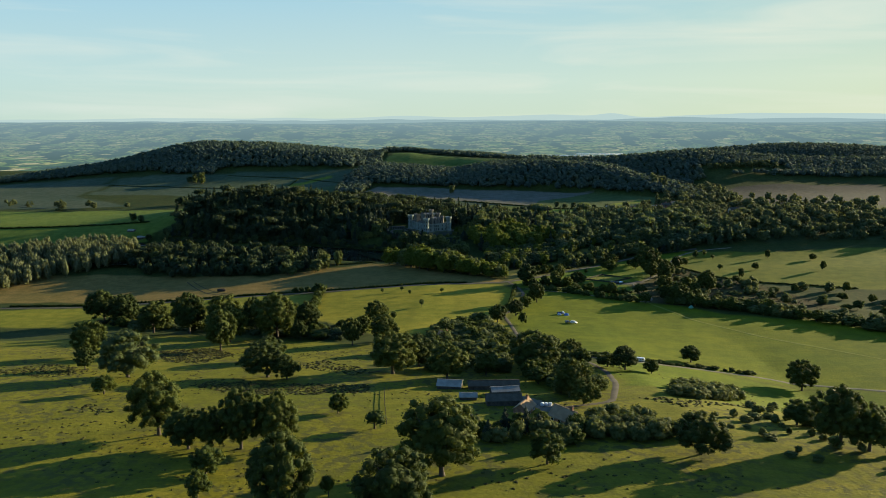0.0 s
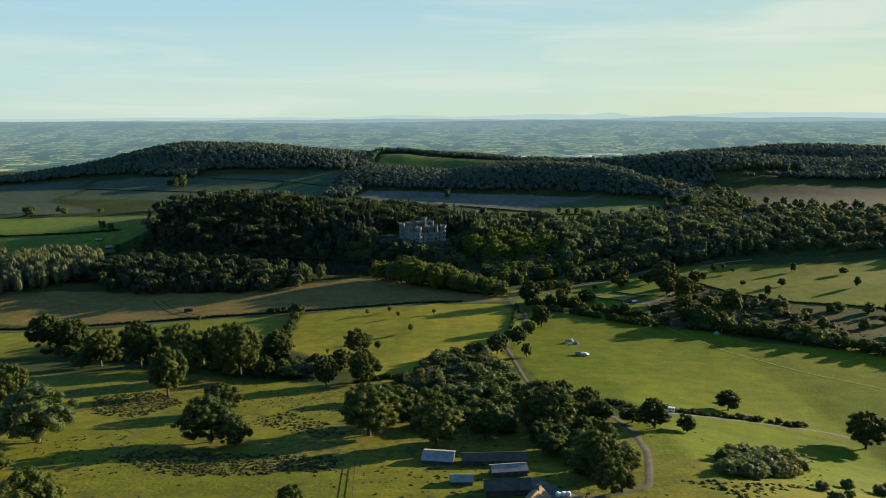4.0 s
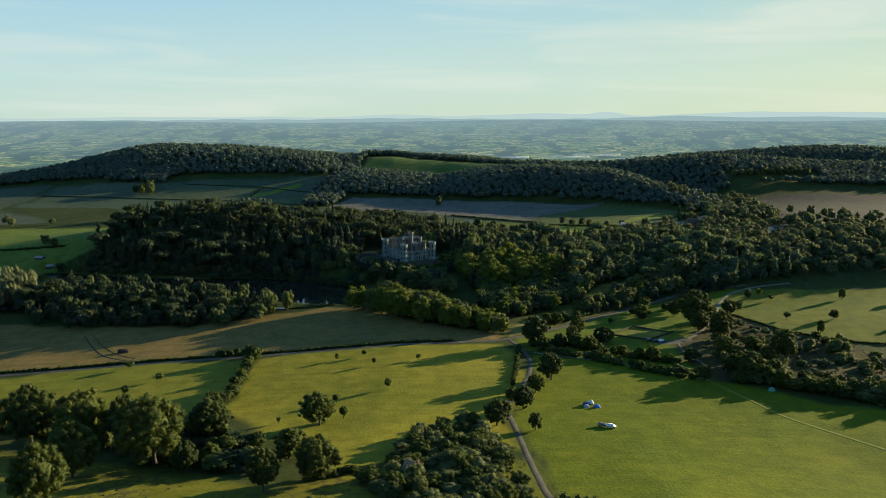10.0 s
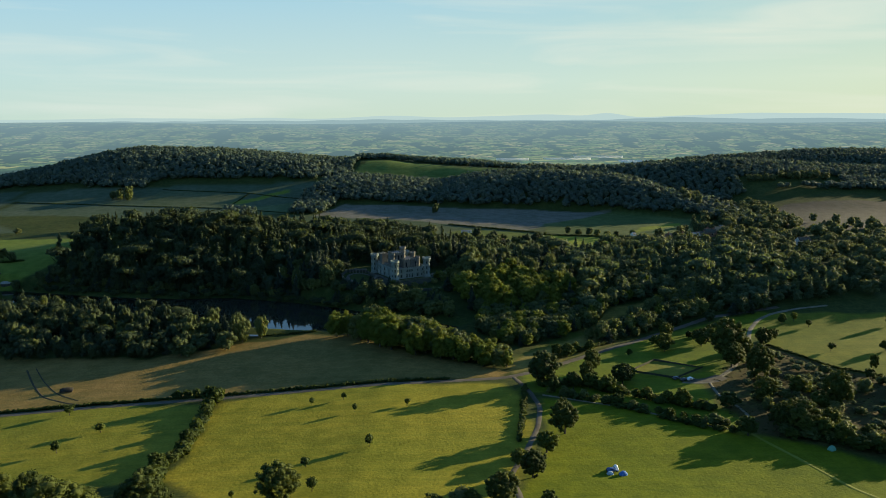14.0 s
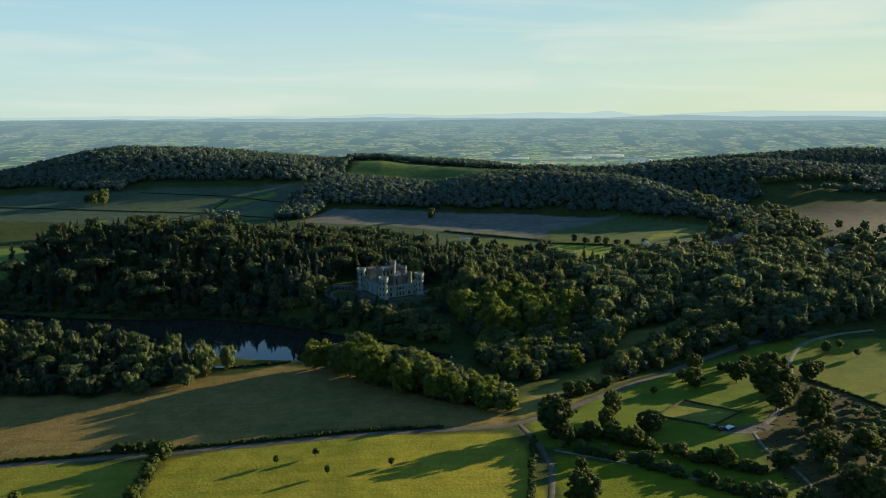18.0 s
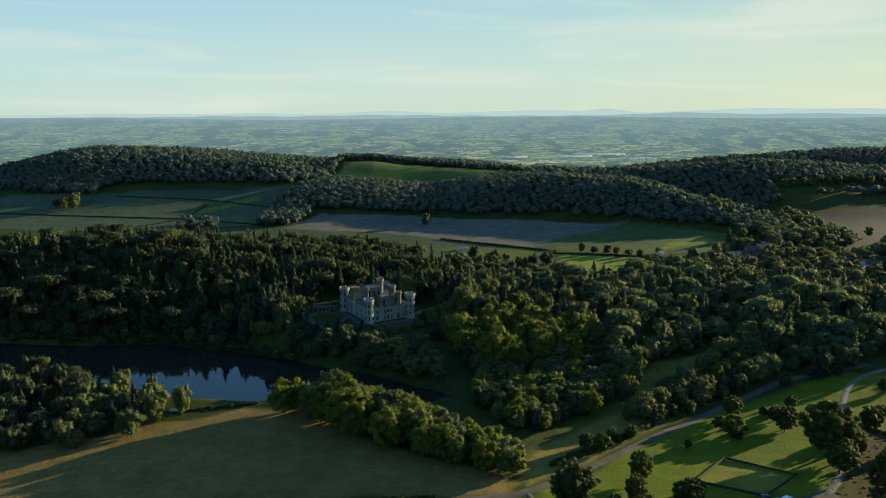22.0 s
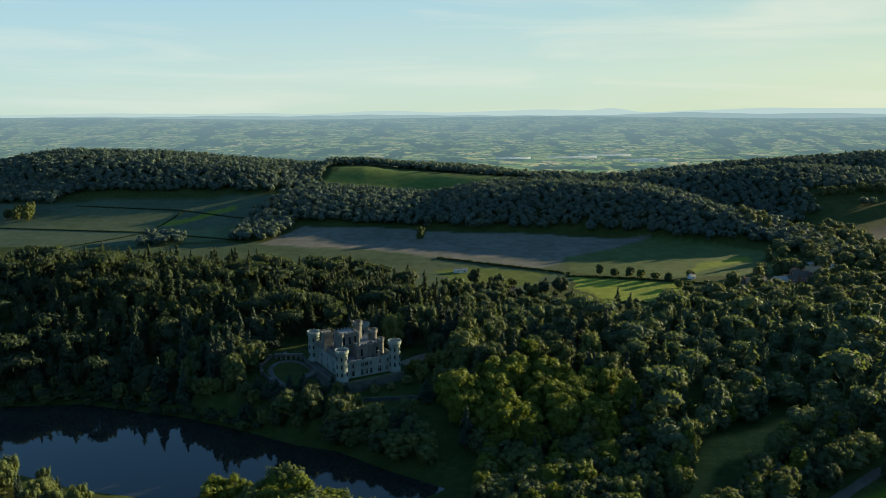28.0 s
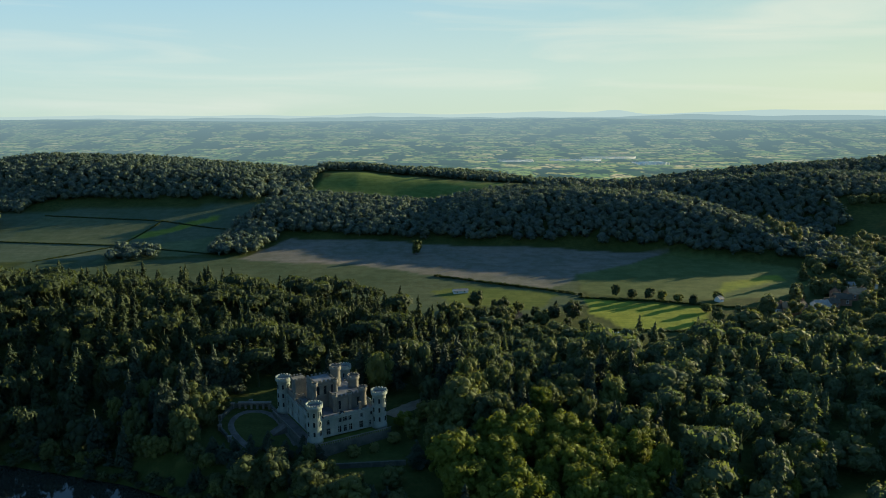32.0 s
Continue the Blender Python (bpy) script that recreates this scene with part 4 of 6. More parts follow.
# ---- trees of the park: place, height, width ----
PASTURE_TREES_A = [(-172, 338, 18.6, 16.7), (-159, 305, 9.9, 9.7), (-127, 255, 7.3, 8.8), (-87, 206, 19.6, 17.7), (-74, 194, 11.6, 13.1), (-67, 193, 12.6, 10.3), (-59, 194, 18.3, 12.8), (-49, 194, 16.4, 12.7), (-63, 176, 7.3, 9.3), (-60, 161, 7.4, 6.7), (-39, 154, 19, 14.7), (-29, 162, 5.4, 3.7), (-12, 149, 17.7, 18), (-2, 175, 20.5, 22.4), (-37, 229, 6.9, 7.7), (-23, 212, 6, 7.2), (-83, 327, 12, 16.4), (-66, 283, 9.7, 12.3), (-24, 296, 17.8, 21.8), (-14, 313, 13, 15.3)]
PASTURE_TREES_B = [(-1, 283, 14.2, 16.2), (-120, 385, 20.1, 16.2), (26, 183, 9.5, 10.1), (69, 190, 12.7, 14), (76, 305, 10.7, 11.5), (70, 313, 6.6, 10.9), (87.8, 306.2, 6.9, 6.5), (119.3, 349.4, 8.8, 10), (162.4, 324.1, 15, 14.9), (111.3, 223.3, 8.2, 10.4), (110, 195, 18.1, 16.4), (117, 193, 13.4, 15), (15, 292, 10.5, 10.8), (36, 299, 17.5, 22.1), (43, 251, 14, 13), (46, 240, 10, 10), (42, 344, 9, 10), (49, 336, 11, 10.5), (56, 326, 11, 10), (58, 312, 9, 9)]
ASHES = [(-133, 288, 20.4, 23.6), (-190, 430, 9.2, 13.5)]
BELT_TREES = [(-92, 447, 9, 8), (-98, 470, 7, 7), (-94, 492, 6.5, 6.5), (-99, 540, 8.5, 8), (-235, 482, 21.8, 24), (-217, 474, 20, 21.4), (-182, 434, 19.7, 20.6), (-156, 424, 24.5, 21), (-116, 356, 21.2, 15.9), (-134, 420, 23.8, 22.8), (-75, 288, 15.3, 20.1), (-115, 418, 21.8, 14.2), (-97, 398, 25.5, 23.4), (-82, 388, 11.2, 10.2), (-86, 424, 17.3, 17), (-72, 390, 5.7, 12.8), (-51, 370, 14.5, 11), (-49, 400, 11, 12), (-36, 380, 15, 15), (-16, 344, 7.6, 10.7), (-32, 344, 7.7, 10.8), (-5, 330, 9.3, 12.2)]
MEADOW_TREES = [(-19, 481, 5.2, 3.9), (-6, 525, 3.6, 3), (-138, 510, 4.4, 4.6), (-163, 533, 4.4, 4.3), (-35, 444, 5.3, 4.3), (-41, 465, 4, 3.7), (-44, 437, 14.2, 14.9), (-36, 535, 3.7, 2.8), (-29, 519, 3.9, 2.4), (-50, 530, 3.7, 3.1), (-62, 441, 3.1, 2.2), (-147, 490, 5.4, 3.9), (29, 433, 11.4, 11.6), (42, 453, 10.7, 9.8), (50, 475, 9, 9.1), (60, 493, 13.9, 11.6), (38, 462, 7, 7.8), (44, 427, 7.7, 6.1), (16, 433, 6.3, 3.7), (7, 425, 5.1, 4)]
SCRUB_TREES_A = [(59, 553, 16.3, 17.1), (87, 570, 12.4, 9.3), (98, 552, 10.4, 11.4), (81, 556, 10.7, 7.8), (163, 588, 22.2, 21), (136, 609, 8.9, 10.4), (158, 613, 10.1, 10.7), (103, 560, 7.2, 8), (166, 556, 17.9, 14), (158, 528, 12.1, 10.1), (156, 493, 14, 14.2), (150, 496, 11.2, 10.9), (186, 519, 16.9, 14.4), (191, 609, 10.3, 9.4), (176, 535, 9.4, 10.5), (176, 516, 9, 8.8), (219, 646, 6.8, 4.7), (201, 619, 6.8, 6.7), (232, 639, 4.8, 3.9), (222, 594, 5.2, 4.3)]
SCRUB_TREES_B = [(228, 650, 6.1, 4), (134, 490, 8.1, 9.5), (172, 499, 8.7, 8.5), (138, 521, 7.3, 10.3), (228, 564, 8.8, 4.8)]
for rows, kind, group in ((PASTURE_TREES_A + PASTURE_TREES_B, "oak", "trees of the pasture"), (ASHES, "ash", "trees of the pasture"), (BELT_TREES, "oak", "trees of the belt"),
                          (MEADOW_TREES, "oak", "trees of the meadows"), (SCRUB_TREES_A + SCRUB_TREES_B, "oak", "trees of the slope")):
    for x, y, high, wide in rows:
        plant("sapling" if high < 6.5 and kind == "oak" else kind, x, y, high * 1.04, wide * 1.06, group)
# trees round the court and along the road
for x, y, high in ((142, 627, 10), (155, 626, 5), (158, 621, 7), (157, 610, 7.5), (170, 633, 6.5), (132, 614, 6.5), (134, 603, 7), (113, 598, 4), (73, 598, 7.5), (78, 594, 9), (85, 605, 6), (93, 606, 6.5),
                   (81, 546, 9), (73, 546, 9), (88, 541, 9.5), (63, 542, 8), (104, 531, 7), (112, 527, 6.5), (118, 522, 9), (64, 520, 5.5), (160, 574, 14), (168, 585, 15)):
    plant("oak", x, y, high, high * 0.95, "trees round the court")
# thicket in the dell by the lane, and round the farm
DELL = [(-26, 384), (-14, 381), (-6, 414), (8, 434), (20, 428), (28, 410), (32, 386), (33, 358), (35, 336), (15, 330), (0, 345), (-8, 362)]
for k, (x, y) in enumerate(scatter(DELL, 5.8, 60)):
    if math.hypot(x + 3, y - 382) > 5.5:
        plant("bush" if rnd.random() < 0.55 else "oak", x, y, rnd.uniform(3.5, 8), rnd.uniform(7, 10), "thicket in the dell")
for k, (x, y) in enumerate(scatter([(-12, 330), (30, 330), (58, 325), (58, 262), (48, 244), (40, 246), (32, 274), (28, 296), (-6, 300)], 7.5, 61)):
    plant("bush" if rnd.random() < 0.5 else "oak", x, y, rnd.uniform(4.5, 9.5), rnd.uniform(7, 10), "thicket in the dell")
for k, (x, y) in enumerate(scatter([(42, 205), (72, 200), (76, 214), (58, 228), (44, 222)], 6, 62)):
    plant("bush", x, y, rnd.uniform(4, 7), rnd.uniform(6, 9), "bushes below the farm")
for k, (x, y) in enumerate(scatter([(0, 202), (14, 196), (40, 197), (64, 200), (60, 212), (44, 212), (20, 210), (4, 210)], 5.2, 70)):
    plant("bush" if rnd.random() < 0.7 else "oak", x, y, rnd.uniform(4, 7.5), rnd.uniform(5, 7.5), "bushes below the farm")
for k in range(6):
    plant("spruce", 5 + 5.6 * k + rnd.uniform(-1, 1), 203 + rnd.uniform(-4, 5), rnd.uniform(7, 10.5), rnd.uniform(4, 5.2), "conifer row below the farm")
for k, (x, y) in enumerate(scatter([(78, 252), (105.9, 262.7), (118.6, 283.3), (117.1, 298.4), (89.5, 277.2), (80, 256)], 4.4, 63)):
    plant("bush", x, y, rnd.uniform(3.5, 5.5), rnd.uniform(5.5, 7.5), "gorse bushes by the track")
for k, (x, y) in enumerate(scatter([(84.5, 221.2), (90, 185), (130, 172), (202.1, 274.1), (163.7, 300.4), (108.2, 258.6)], 7.5, 64)):
    if rnd.random() < 0.75:
        plant("bush", x, y, rnd.uniform(1.4, 3.6), rnd.uniform(2.2, 5), "scrub on the slope")
for k, (x, y) in enumerate(scatter([(134, 494), (186, 468), (240, 470), (230, 545), (208, 564), (190, 600), (168, 566), (150, 535)], 16, 65)):
    plant("bush" if rnd.random() < 0.6 else "oak", x, y, rnd.uniform(3, 8), rnd.uniform(5, 8), "scrub on the slope")
for k, (x, y) in enumerate(scatter([(-240, 472), (-150, 428), (-96, 396), (-60, 382), (-44, 400), (-84, 440), (-150, 455), (-230, 500)], 13, 66)):
    plant("oak" if rnd.random() < 0.6 else "bush", x, y, rnd.uniform(4.5, 9), rnd.uniform(6, 10), "trees of the belt")
for k, (x, y) in enumerate(scatter([(225, 690), (240, 560), (300, 560), (330, 640)], 40, 67)):
    plant("oak", x, y, rnd.uniform(4, 9), rnd.uniform(5, 9), "trees in the upper field")

for k, (x, y) in enumerate(scatter([(150, 486), (186.4, 463), (260.2, 415.7), (374.5, 373), (382.2, 381), (269.2, 429), (196, 476), (158, 494)], 7.5, 68)):
    plant("oak" if rnd.random() < 0.6 else "bush", x, y, rnd.uniform(5, 10), rnd.uniform(7, 11), "trees beyond the meadow")
for k, (x, y) in enumerate(scatter([(196, 476), (269.2, 429), (380, 380.9), (430.7, 430.4), (330, 500), (240, 540), (214, 556)], 19, 69)):
    plant("oak" if rnd.random() < 0.5 else "bush", x, y, rnd.uniform(4, 9), rnd.uniform(6, 10), "scrub on the slope")

for line in (((62, 541), (80, 532), (100, 518), (118, 505), (131, 497)), ((150, 492), (166, 484), (184, 472), (205.9, 457.9), (236.1, 439.3), (271.1, 421.6))):
    for (ax, ay), (bx, by) in zip(line, line[1:]):
        for k in range(4):
            high = rnd.uniform(3.0, 6.0)
            plant("bush" if rnd.random() < 0.6 else "oak", ax + (bx - ax) * k / 4 + rnd.uniform(-1, 1), ay + (by - ay) * k / 4 + rnd.uniform(-1, 1.5), high, high * rnd.uniform(1.0, 1.5), "bushes along the meadow edge")
slope_scrub = []
for x, y in scatter([(146, 530), (190, 478), (240, 470), (232, 540), (206, 562), (188, 596), (168, 566)], 8.5, 71):
    if rnd.random() < 0.7:
        high = rnd.uniform(1.5, 5.0)
        slope_scrub.append(("dome", x, y, high, high * rnd.uniform(1.1, 1.6)))
stuff_of_trees("slope_scrub", slope_scrub, "olive-green scrub scattered over the bracken slope", COPSE_LEAF)

undergrowth = []
for x, y in scatter([(-240, 476), (-150, 430), (-96, 398), (-60, 384), (-46, 398), (-84, 436), (-150, 452), (-230, 496)], 4.6, 72):
    high = rnd.uniform(1.6, 4.6)
    undergrowth.append(("dome", x, y, high, high * rnd.uniform(1.2, 1.9)))
stuff_of_trees("undergrowth", undergrowth, "dark tangled undergrowth below the belt of trees")

# tussocks and bracken on the pasture
r = np.random.RandomState(8)
tx, ty = r.uniform(-210, 130, 14000), r.uniform(154.6, 422.3, 14000)
clump = np.sin(tx * 0.05 + 1.3 * np.sin(ty * 0.031)) + np.sin(ty * 0.083 + tx * 0.021) + 0.6 * r.normal(size=len(tx))
ok = (inside(tx, ty, FIELDS[0][0]) > 0.5) & (clump > 0.5) & (np.abs(tx) < 0.62 * ty + 20)
BRACKEN = leaf_material("bracken_fronds", (0.034, 0.042, 0.014), (0.085, 0.072, 0.024), joined=True, glow=0.25)
lone = [("tuft", x, y, r.uniform(0.2, 0.55), r.uniform(0.35, 0.95)) for x, y in zip(r.uniform(-110, 75, 3600), r.uniform(160, 330, 3600)) if inside(x, y, FIELDS[0][0]) > 0.5]
tufts = stuff_of_trees("bracken", lone + [("tuft", x, y, r.uniform(0.25, 0.9), r.uniform(0.6, 1.9)) for x, y in zip(tx[ok], ty[ok])][:5200], "low tussocks of bracken on rough pasture", BRACKEN)
beds = []
for k, poly in enumerate(([(-134, 326), (-147, 355), (-123, 367), (-105, 343), (-114, 320)], [(-100, 270), (-95, 279), (-65, 274), (-30, 271), (-30, 258), (-53, 254), (-79, 254)], [(-130, 233), (-124, 240), (-111, 231), (-116, 226)], [(-30, 300), (-60, 330), (-70, 312), (-40, 290)], [(86.8, 250.9), (66, 250), (80, 236), (118.8, 265.1)], [(-150, 300), (-180, 320), (-200, 300), (-165, 285)])):
    beds += [("tuft", x, y, r.uniform(0.6, 1.3), r.uniform(1.2, 2.6)) for x, y in scatter(poly, 1.6 if k < 2 else 2.2, 80 + k) if r.uniform() < 0.85]
beds += [("tuft", x, y, r.uniform(0.4, 1.0), r.uniform(0.9, 2.4)) for x, y in scatter([(140, 552), (186, 615), (210, 566), (234, 546), (260, 470), (186, 466), (134, 494)], 2.6, 90) if r.uniform() < 0.8]
thick = stuff_of_trees("bracken_bed", beds, "dense dark beds of bracken on the pasture", BRACKEN)
thick["category"] = "bracken"
tufts["category"] = "bracken"

# ---- the lake ----
WATER, n, l, b = material("still_lake_water", 0.04, spec=0.5)
b.inputs["Base Color"].default_value = (0.016, 0.018, 0.014, 1)
b.inputs["IOR"].default_value = 1.33
_, ripple = noise_fac(n, l, 0.8, 3)
bump_from(n, l, ripple.outputs["Fac"], b, 0.05, 0.05)
lake = sheet("water", axis([(-345, 30, 25)]), axis([(640, 780, 20)]), lambda x, y: 0 * x + LAKE_Z, WATER)
tagged(lake, "still dark lake below the castle", "lake", kind="structure")
hedge([(-100, 641), (-75, 645), (-66, 647)], 1.6, 2.2, "low reeds and bushes on the lake shore", name="reed_bed")

# ---- lanes, hedges and walls ----
drape("road", ROAD, [(-420, 525), (-280, 530), (-206, 536), (-154, 542), (-98, 545), (-43, 551), (14, 558), (41, 562), (55, 570), (70, 581), (110, 614), (141, 636), (180, 662), (230, 676)], 4.8, 0.14, label="worn grey country road past the park")
drape("lane", ROAD, [(46, 563), (51, 546), (54, 523), (50, 500), (41, 472), (34, 455), (36, 435), (38, 391), (40, 362), (54, 341), (65, 322), (67, 299), (65, 274), (57, 244), (38, 236)], 3.0, 0.13, label="narrow grey park lane between meadows")
drape("cross_track", TRACK, [(57, 340), (85.5, 332.5), (114.9, 335.9), (151, 336), (210.5, 321), (293.9, 260)], 2.8, 0.13, label="pale gravel track beside a hedge")
drape("field_path", TRACK, [(57, 538), (93, 521), (120, 501), (135, 494), (142, 500), (143, 520), (139, 535), (141, 552)], 2.0, 0.12, label="pale path along the meadow edge")
drape("court_track", TRACK, [(128, 554), (141, 552), (158, 570), (183, 606), (190, 625), (196, 638), (208, 655), (221, 665), (240, 672), (262, 676)], 3.2, 0.15, label="pale gravel drive past the walled court")
drape("meadow_track", plain("worn_grass", (0.128, 0.146, 0.016), (0.150, 0.162, 0.026), 0.2), [(136, 492), (151.7, 444.9), (180.4, 408.3), (228.7, 366.6)], 2.6, 0.06, label="faint worn track across the meadow")
DITCH = plain("dark_wheel_rut", (0.035, 0.032, 0.02), (0.06, 0.05, 0.03), 0.3)
drape("field_rut", DITCH, [(-220, 600), (-206, 580), (-190, 560), (-172, 549), (-160, 545)], 1.4, 0.10, label="dark wheel rut across the stubble")
drape("field_rut", DITCH, [(-216, 602), (-201, 582), (-184, 563), (-168, 552)], 0.9, 0.10, label="dark wheel rut across the stubble")
hedge([(-330, 533), (-206, 539.5), (-154, 545.5), (-98, 548.5), (-43, 554.5), (14, 561)], 2.0, 2.2)
hedge([(-120, 550), (-100, 551)], 4.5, 4.5, "tall dark thicket beside the road")
hedge([(-90, 446), (-98, 464), (-93, 484), (-95, 510), (-99, 538)], 6.2, 6.0, "tall overgrown hedge between two meadows")
hedge([(-100, 540), (-97, 543)], 9.0, 9.0, "clump of dark trees at the hedge corner")
hedge([(50, 548), (45, 512), (40, 484)], 2.6, 2.6)
hedge([(66, 536), (85, 526), (104, 510), (121, 497), (131, 492)], 3.4, 3.6, gap=0.25)
hedge([(158, 486), (171, 479), (186, 470), (217.7, 445.3)], 3.6, 4.0)
hedge([(90.3, 337.3), (106.1, 337.7), (124.2, 339.5), (147.6, 339.3)], 2.6, 3.4, gap=0.2)
hedge([(66, 341), (76, 336)], 3.0, 4.0)
hedge([(192, 612), (210, 570), (234, 550), (300, 528)], 1.6, 2.0)
hedge([(114, 944), (160, 932), (196, 916), (224, 901)], 1.8, 2.4)
hedge([(104, 878), (164, 866)], 1.6, 2.2)
hedge([(19, 998), (60, 978), (100, 960), (118, 949)], 2.2, 3.0)
hedge([(58, 584), (90, 607), (120, 632)], 3.0, 3.4, "overgrown hedge of bushes beside the road")
hedge([(58, 551), (70, 551), (80, 549), (100, 535), (120, 523), (132, 516)], 5.2, 5.6, "dense row of round bushes beside the path")
hedge([(-24, 386), (-40, 378)], 3.0, 4.0)
hedge([(-520, 1120), (-360, 1100), (-250, 1088), (-160, 1062)], 1.3, 2.2)
hedge([(-350, 1166), (-236, 1152), (-150, 1122)], 1.3, 2.2)
hedge([(-236, 1152), (-250, 1088), (-300, 1042)], 1.2, 2.0)
hedge([(-620, 780), (-480, 790), (-330, 800)], 2.4, 3.5)
hedge([(-560, 700), (-420, 700)], 2.4, 3.5)

# ---- the castle ----
GLASS, n, l, b = material("dark_window_glass", 0.08, spec=0.5)
b.inputs["Base Color"].default_value = (0.012, 0.015, 0.018, 1)


def wall_face(length, high, holes, thick=0.8, deep=0.45):
    """A wall along x from 0 to length, its face at y=0, with window holes (x0, x1, z0, z1). Gives a bmesh."""
    bm = bmesh.new()
    xs = sorted({0.0, length, *[h[0] for h in holes], *[h[1] for h in holes]})
    zs = sorted({0.0, high, *[h[2] for h in holes], *[h[3] for h in holes]})
    quad = lambda *p: bm.faces.new([bm.verts.new(v) for v in p])
    for a, b in zip(xs, xs[1:]):
        for c, d in zip(zs, zs[1:]):
            if not any(h[0] <= a and b <= h[1] and h[2] <= c and d <= h[3] for h in holes):
                quad((a, 0, c), (b, 0, c), (b, 0, d), (a, 0, d))
    for a, b, c, d in holes:
        quad((a, 0, c), (a, deep, c), (b, deep, c), (b, 0, c)), quad((a, 0, d), (b, 0, d), (b, deep, d), (a, deep, d))
        quad((a, 0, c), (a, 0, d), (a, deep, d), (a, deep, c)), quad((b, 0, c), (b, deep, c), (b, deep, d), (b, 0, d))
    quad((0, thick, 0), (0, thick, high), (length, thick, high), (length, thick, 0))
    quad((0, 0, high), (length, 0, high), (length, thick, high), (0, thick, high))
    quad((0, 0, 0), (0, 0, high), (0, thick, high), (0, thick, 0)), quad((length, 0, 0), (length, thick, 0), (length, thick, high), (length, 0, high))
    return bm


def surround(x, z, w, h, stone, y0=-0.10, y1=0.1, rim=0.22):
    """The dressed stone ring round a window opening."""
    bm = bmesh.new()
    ring = [[bm.verts.new((x + sx * (w / 2 + o), y, z + h / 2 + sz * (h / 2 + o))) for sx, sz in ((-1, -1), (1, -1), (1, 1), (-1, 1))] for o, y in ((rim, y1), (rim, y0), (0, y0), (0, y1))]
    for a, b in zip(ring, ring[1:]):
        for k in range(4):
            bm.faces.new((a[k], a[(k + 1) % 4], b[(k + 1) % 4], b[k]))
    return finish("window", bm, stone)


def facade(name, parent, length, high, windows, m, stone):
    """A wall with windows, a string course and a battlement. windows: (middle, sill, width, height, arched)."""
    holes = [(x - w / 2, x + w / 2, z, z + h) for x, z, w, h, _ in windows]
    wall = part(name, finish(name, wall_face(length, high, holes), stone), parent)
    wall.matrix_basis = m
    for x, z, w, h, arched in windows:
        win = part("window", surround(x, z, w, h, stone), parent, "stone-framed dark window")
        win.matrix_basis = m
        part("sill", boxes("sill", stone, (x - w / 2 - 0.3, x + w / 2 + 0.3, -0.20, 0.1, z - 0.45, z - 0.22)), win)
        if w > 0.8:
            part("mullion", boxes("mullion", stone, (x - 0.06, x + 0.06, 0.28, 0.358, z, z + h)), win)
            part("transom", boxes("transom", stone, (x - w / 2, x + w / 2, 0.27, 0.355, z + h * 0.6, z + h * 0.6 + 0.1)), win)
        part("pane", boxes("pane", GLASS, (x - w / 2, x + w / 2, 0.36, 0.42, z, z + h)), win)
        if arched:
            bm = bmesh.new()
            arc = [bm.verts.new((x + (w / 2 + 0.3) * math.cos(a * math.pi / 8), -0.14, z + h + 0.2 + (w * 0.55) * math.sin(a * math.pi / 8))) for a in range(9)]
            bm.faces.new(arc)
            ext = bmesh.ops.extrude_face_region(bm, geom=bm.faces[:])
            bmesh.ops.translate(bm, verts=[v for v in ext["geom"] if isinstance(v, bmesh.types.BMVert)], vec=(0, 0.2, 0))
            part("arch", finish("arch", bm, stone), win)
    k = int(length / 1.7)
    step = length / k
    part("parapet", boxes("parapet", stone, (0, length, -0.18, 0.25, high - 0.55, high - 0.25), (0, length, -0.05, 0.45, high, high + 0.45),
                          *[(i * step + 0.1, i * step + 0.1 + step * 0.55, -0.05, 0.45, high + 0.45, high + 0.9) for i in range(k)]), wall)
    part("string_course", boxes("string_course", stone, (0, length, -0.14, 0.05, high * 0.5 - 0.15, high * 0.5 + 0.1)), wall)
    return wall


def tower(parent, x, y, r, z0, z1, stone, flare=0.5, slits=True, sides=18):
    """A round tower with a corbelled, battlemented head and window slits."""
    t = part("tower", turned("tower", stone, [(r * 1.12, z0), (r * 1.10, z0 + 1.2), (r, z0 + 1.5), (r * 0.98, z1 - 2.6), (r + flare * 0.5, z1 - 2.1), (r + flare, z1 - 1.7), (r + flare, z1 - 0.7), (r + flare - 0.4, z1 - 0.7), (r + flare - 0.4, z1 - 1.3)], sides), parent)
    t.matrix_basis = Matrix.Translation((x, y, 0))
    bm = bmesh.new()
    n = max(10, int((r + flare) * 6.28 / 1.15))
    for k in range(n):
        bmesh.ops.create_cube(bm, size=1, matrix=pose(0, 0, z1 - 0.46, 0, 0, 360 * k / n) @ Matrix.Translation((r + flare - 0.2, 0, 0)) @ Matrix.Diagonal((0.4, (r + flare) * 6.28 / n * 0.60, 0.5, 1)))
    tagged(part("battlement", finish("battlement", bm, stone), t), kind="stuff")
    part("roof", turned("roof", LEAD, [(r + flare - 0.42, z1 - 1.34), (0.2, z1 - 1.1)], sides), t)
    if slits:
        for k, zz in enumerate(np.arange(z0 + 3.0, z1 - 3.5, 3.6)):
            for a in (-115, -60, -165):
                m = pose(0, 0, zz, 0, 0, a) @ Matrix.Translation((r * 1.0, 0, 0))
                s = part("window", surround(0, -0.1, 0.7, 1.8, stone, -0.1, 0.1, 0.15), parent, "narrow stone-framed window")
                s.matrix_basis = Matrix.Translation((x, y, 0)) @ m @ pose(0, 0, 0, 0, 0, 90)
                part("pane", boxes("pane", GLASS, (-0.35, 0.35, -0.03, 0.05, -0.1, 1.7)), s)
    return t


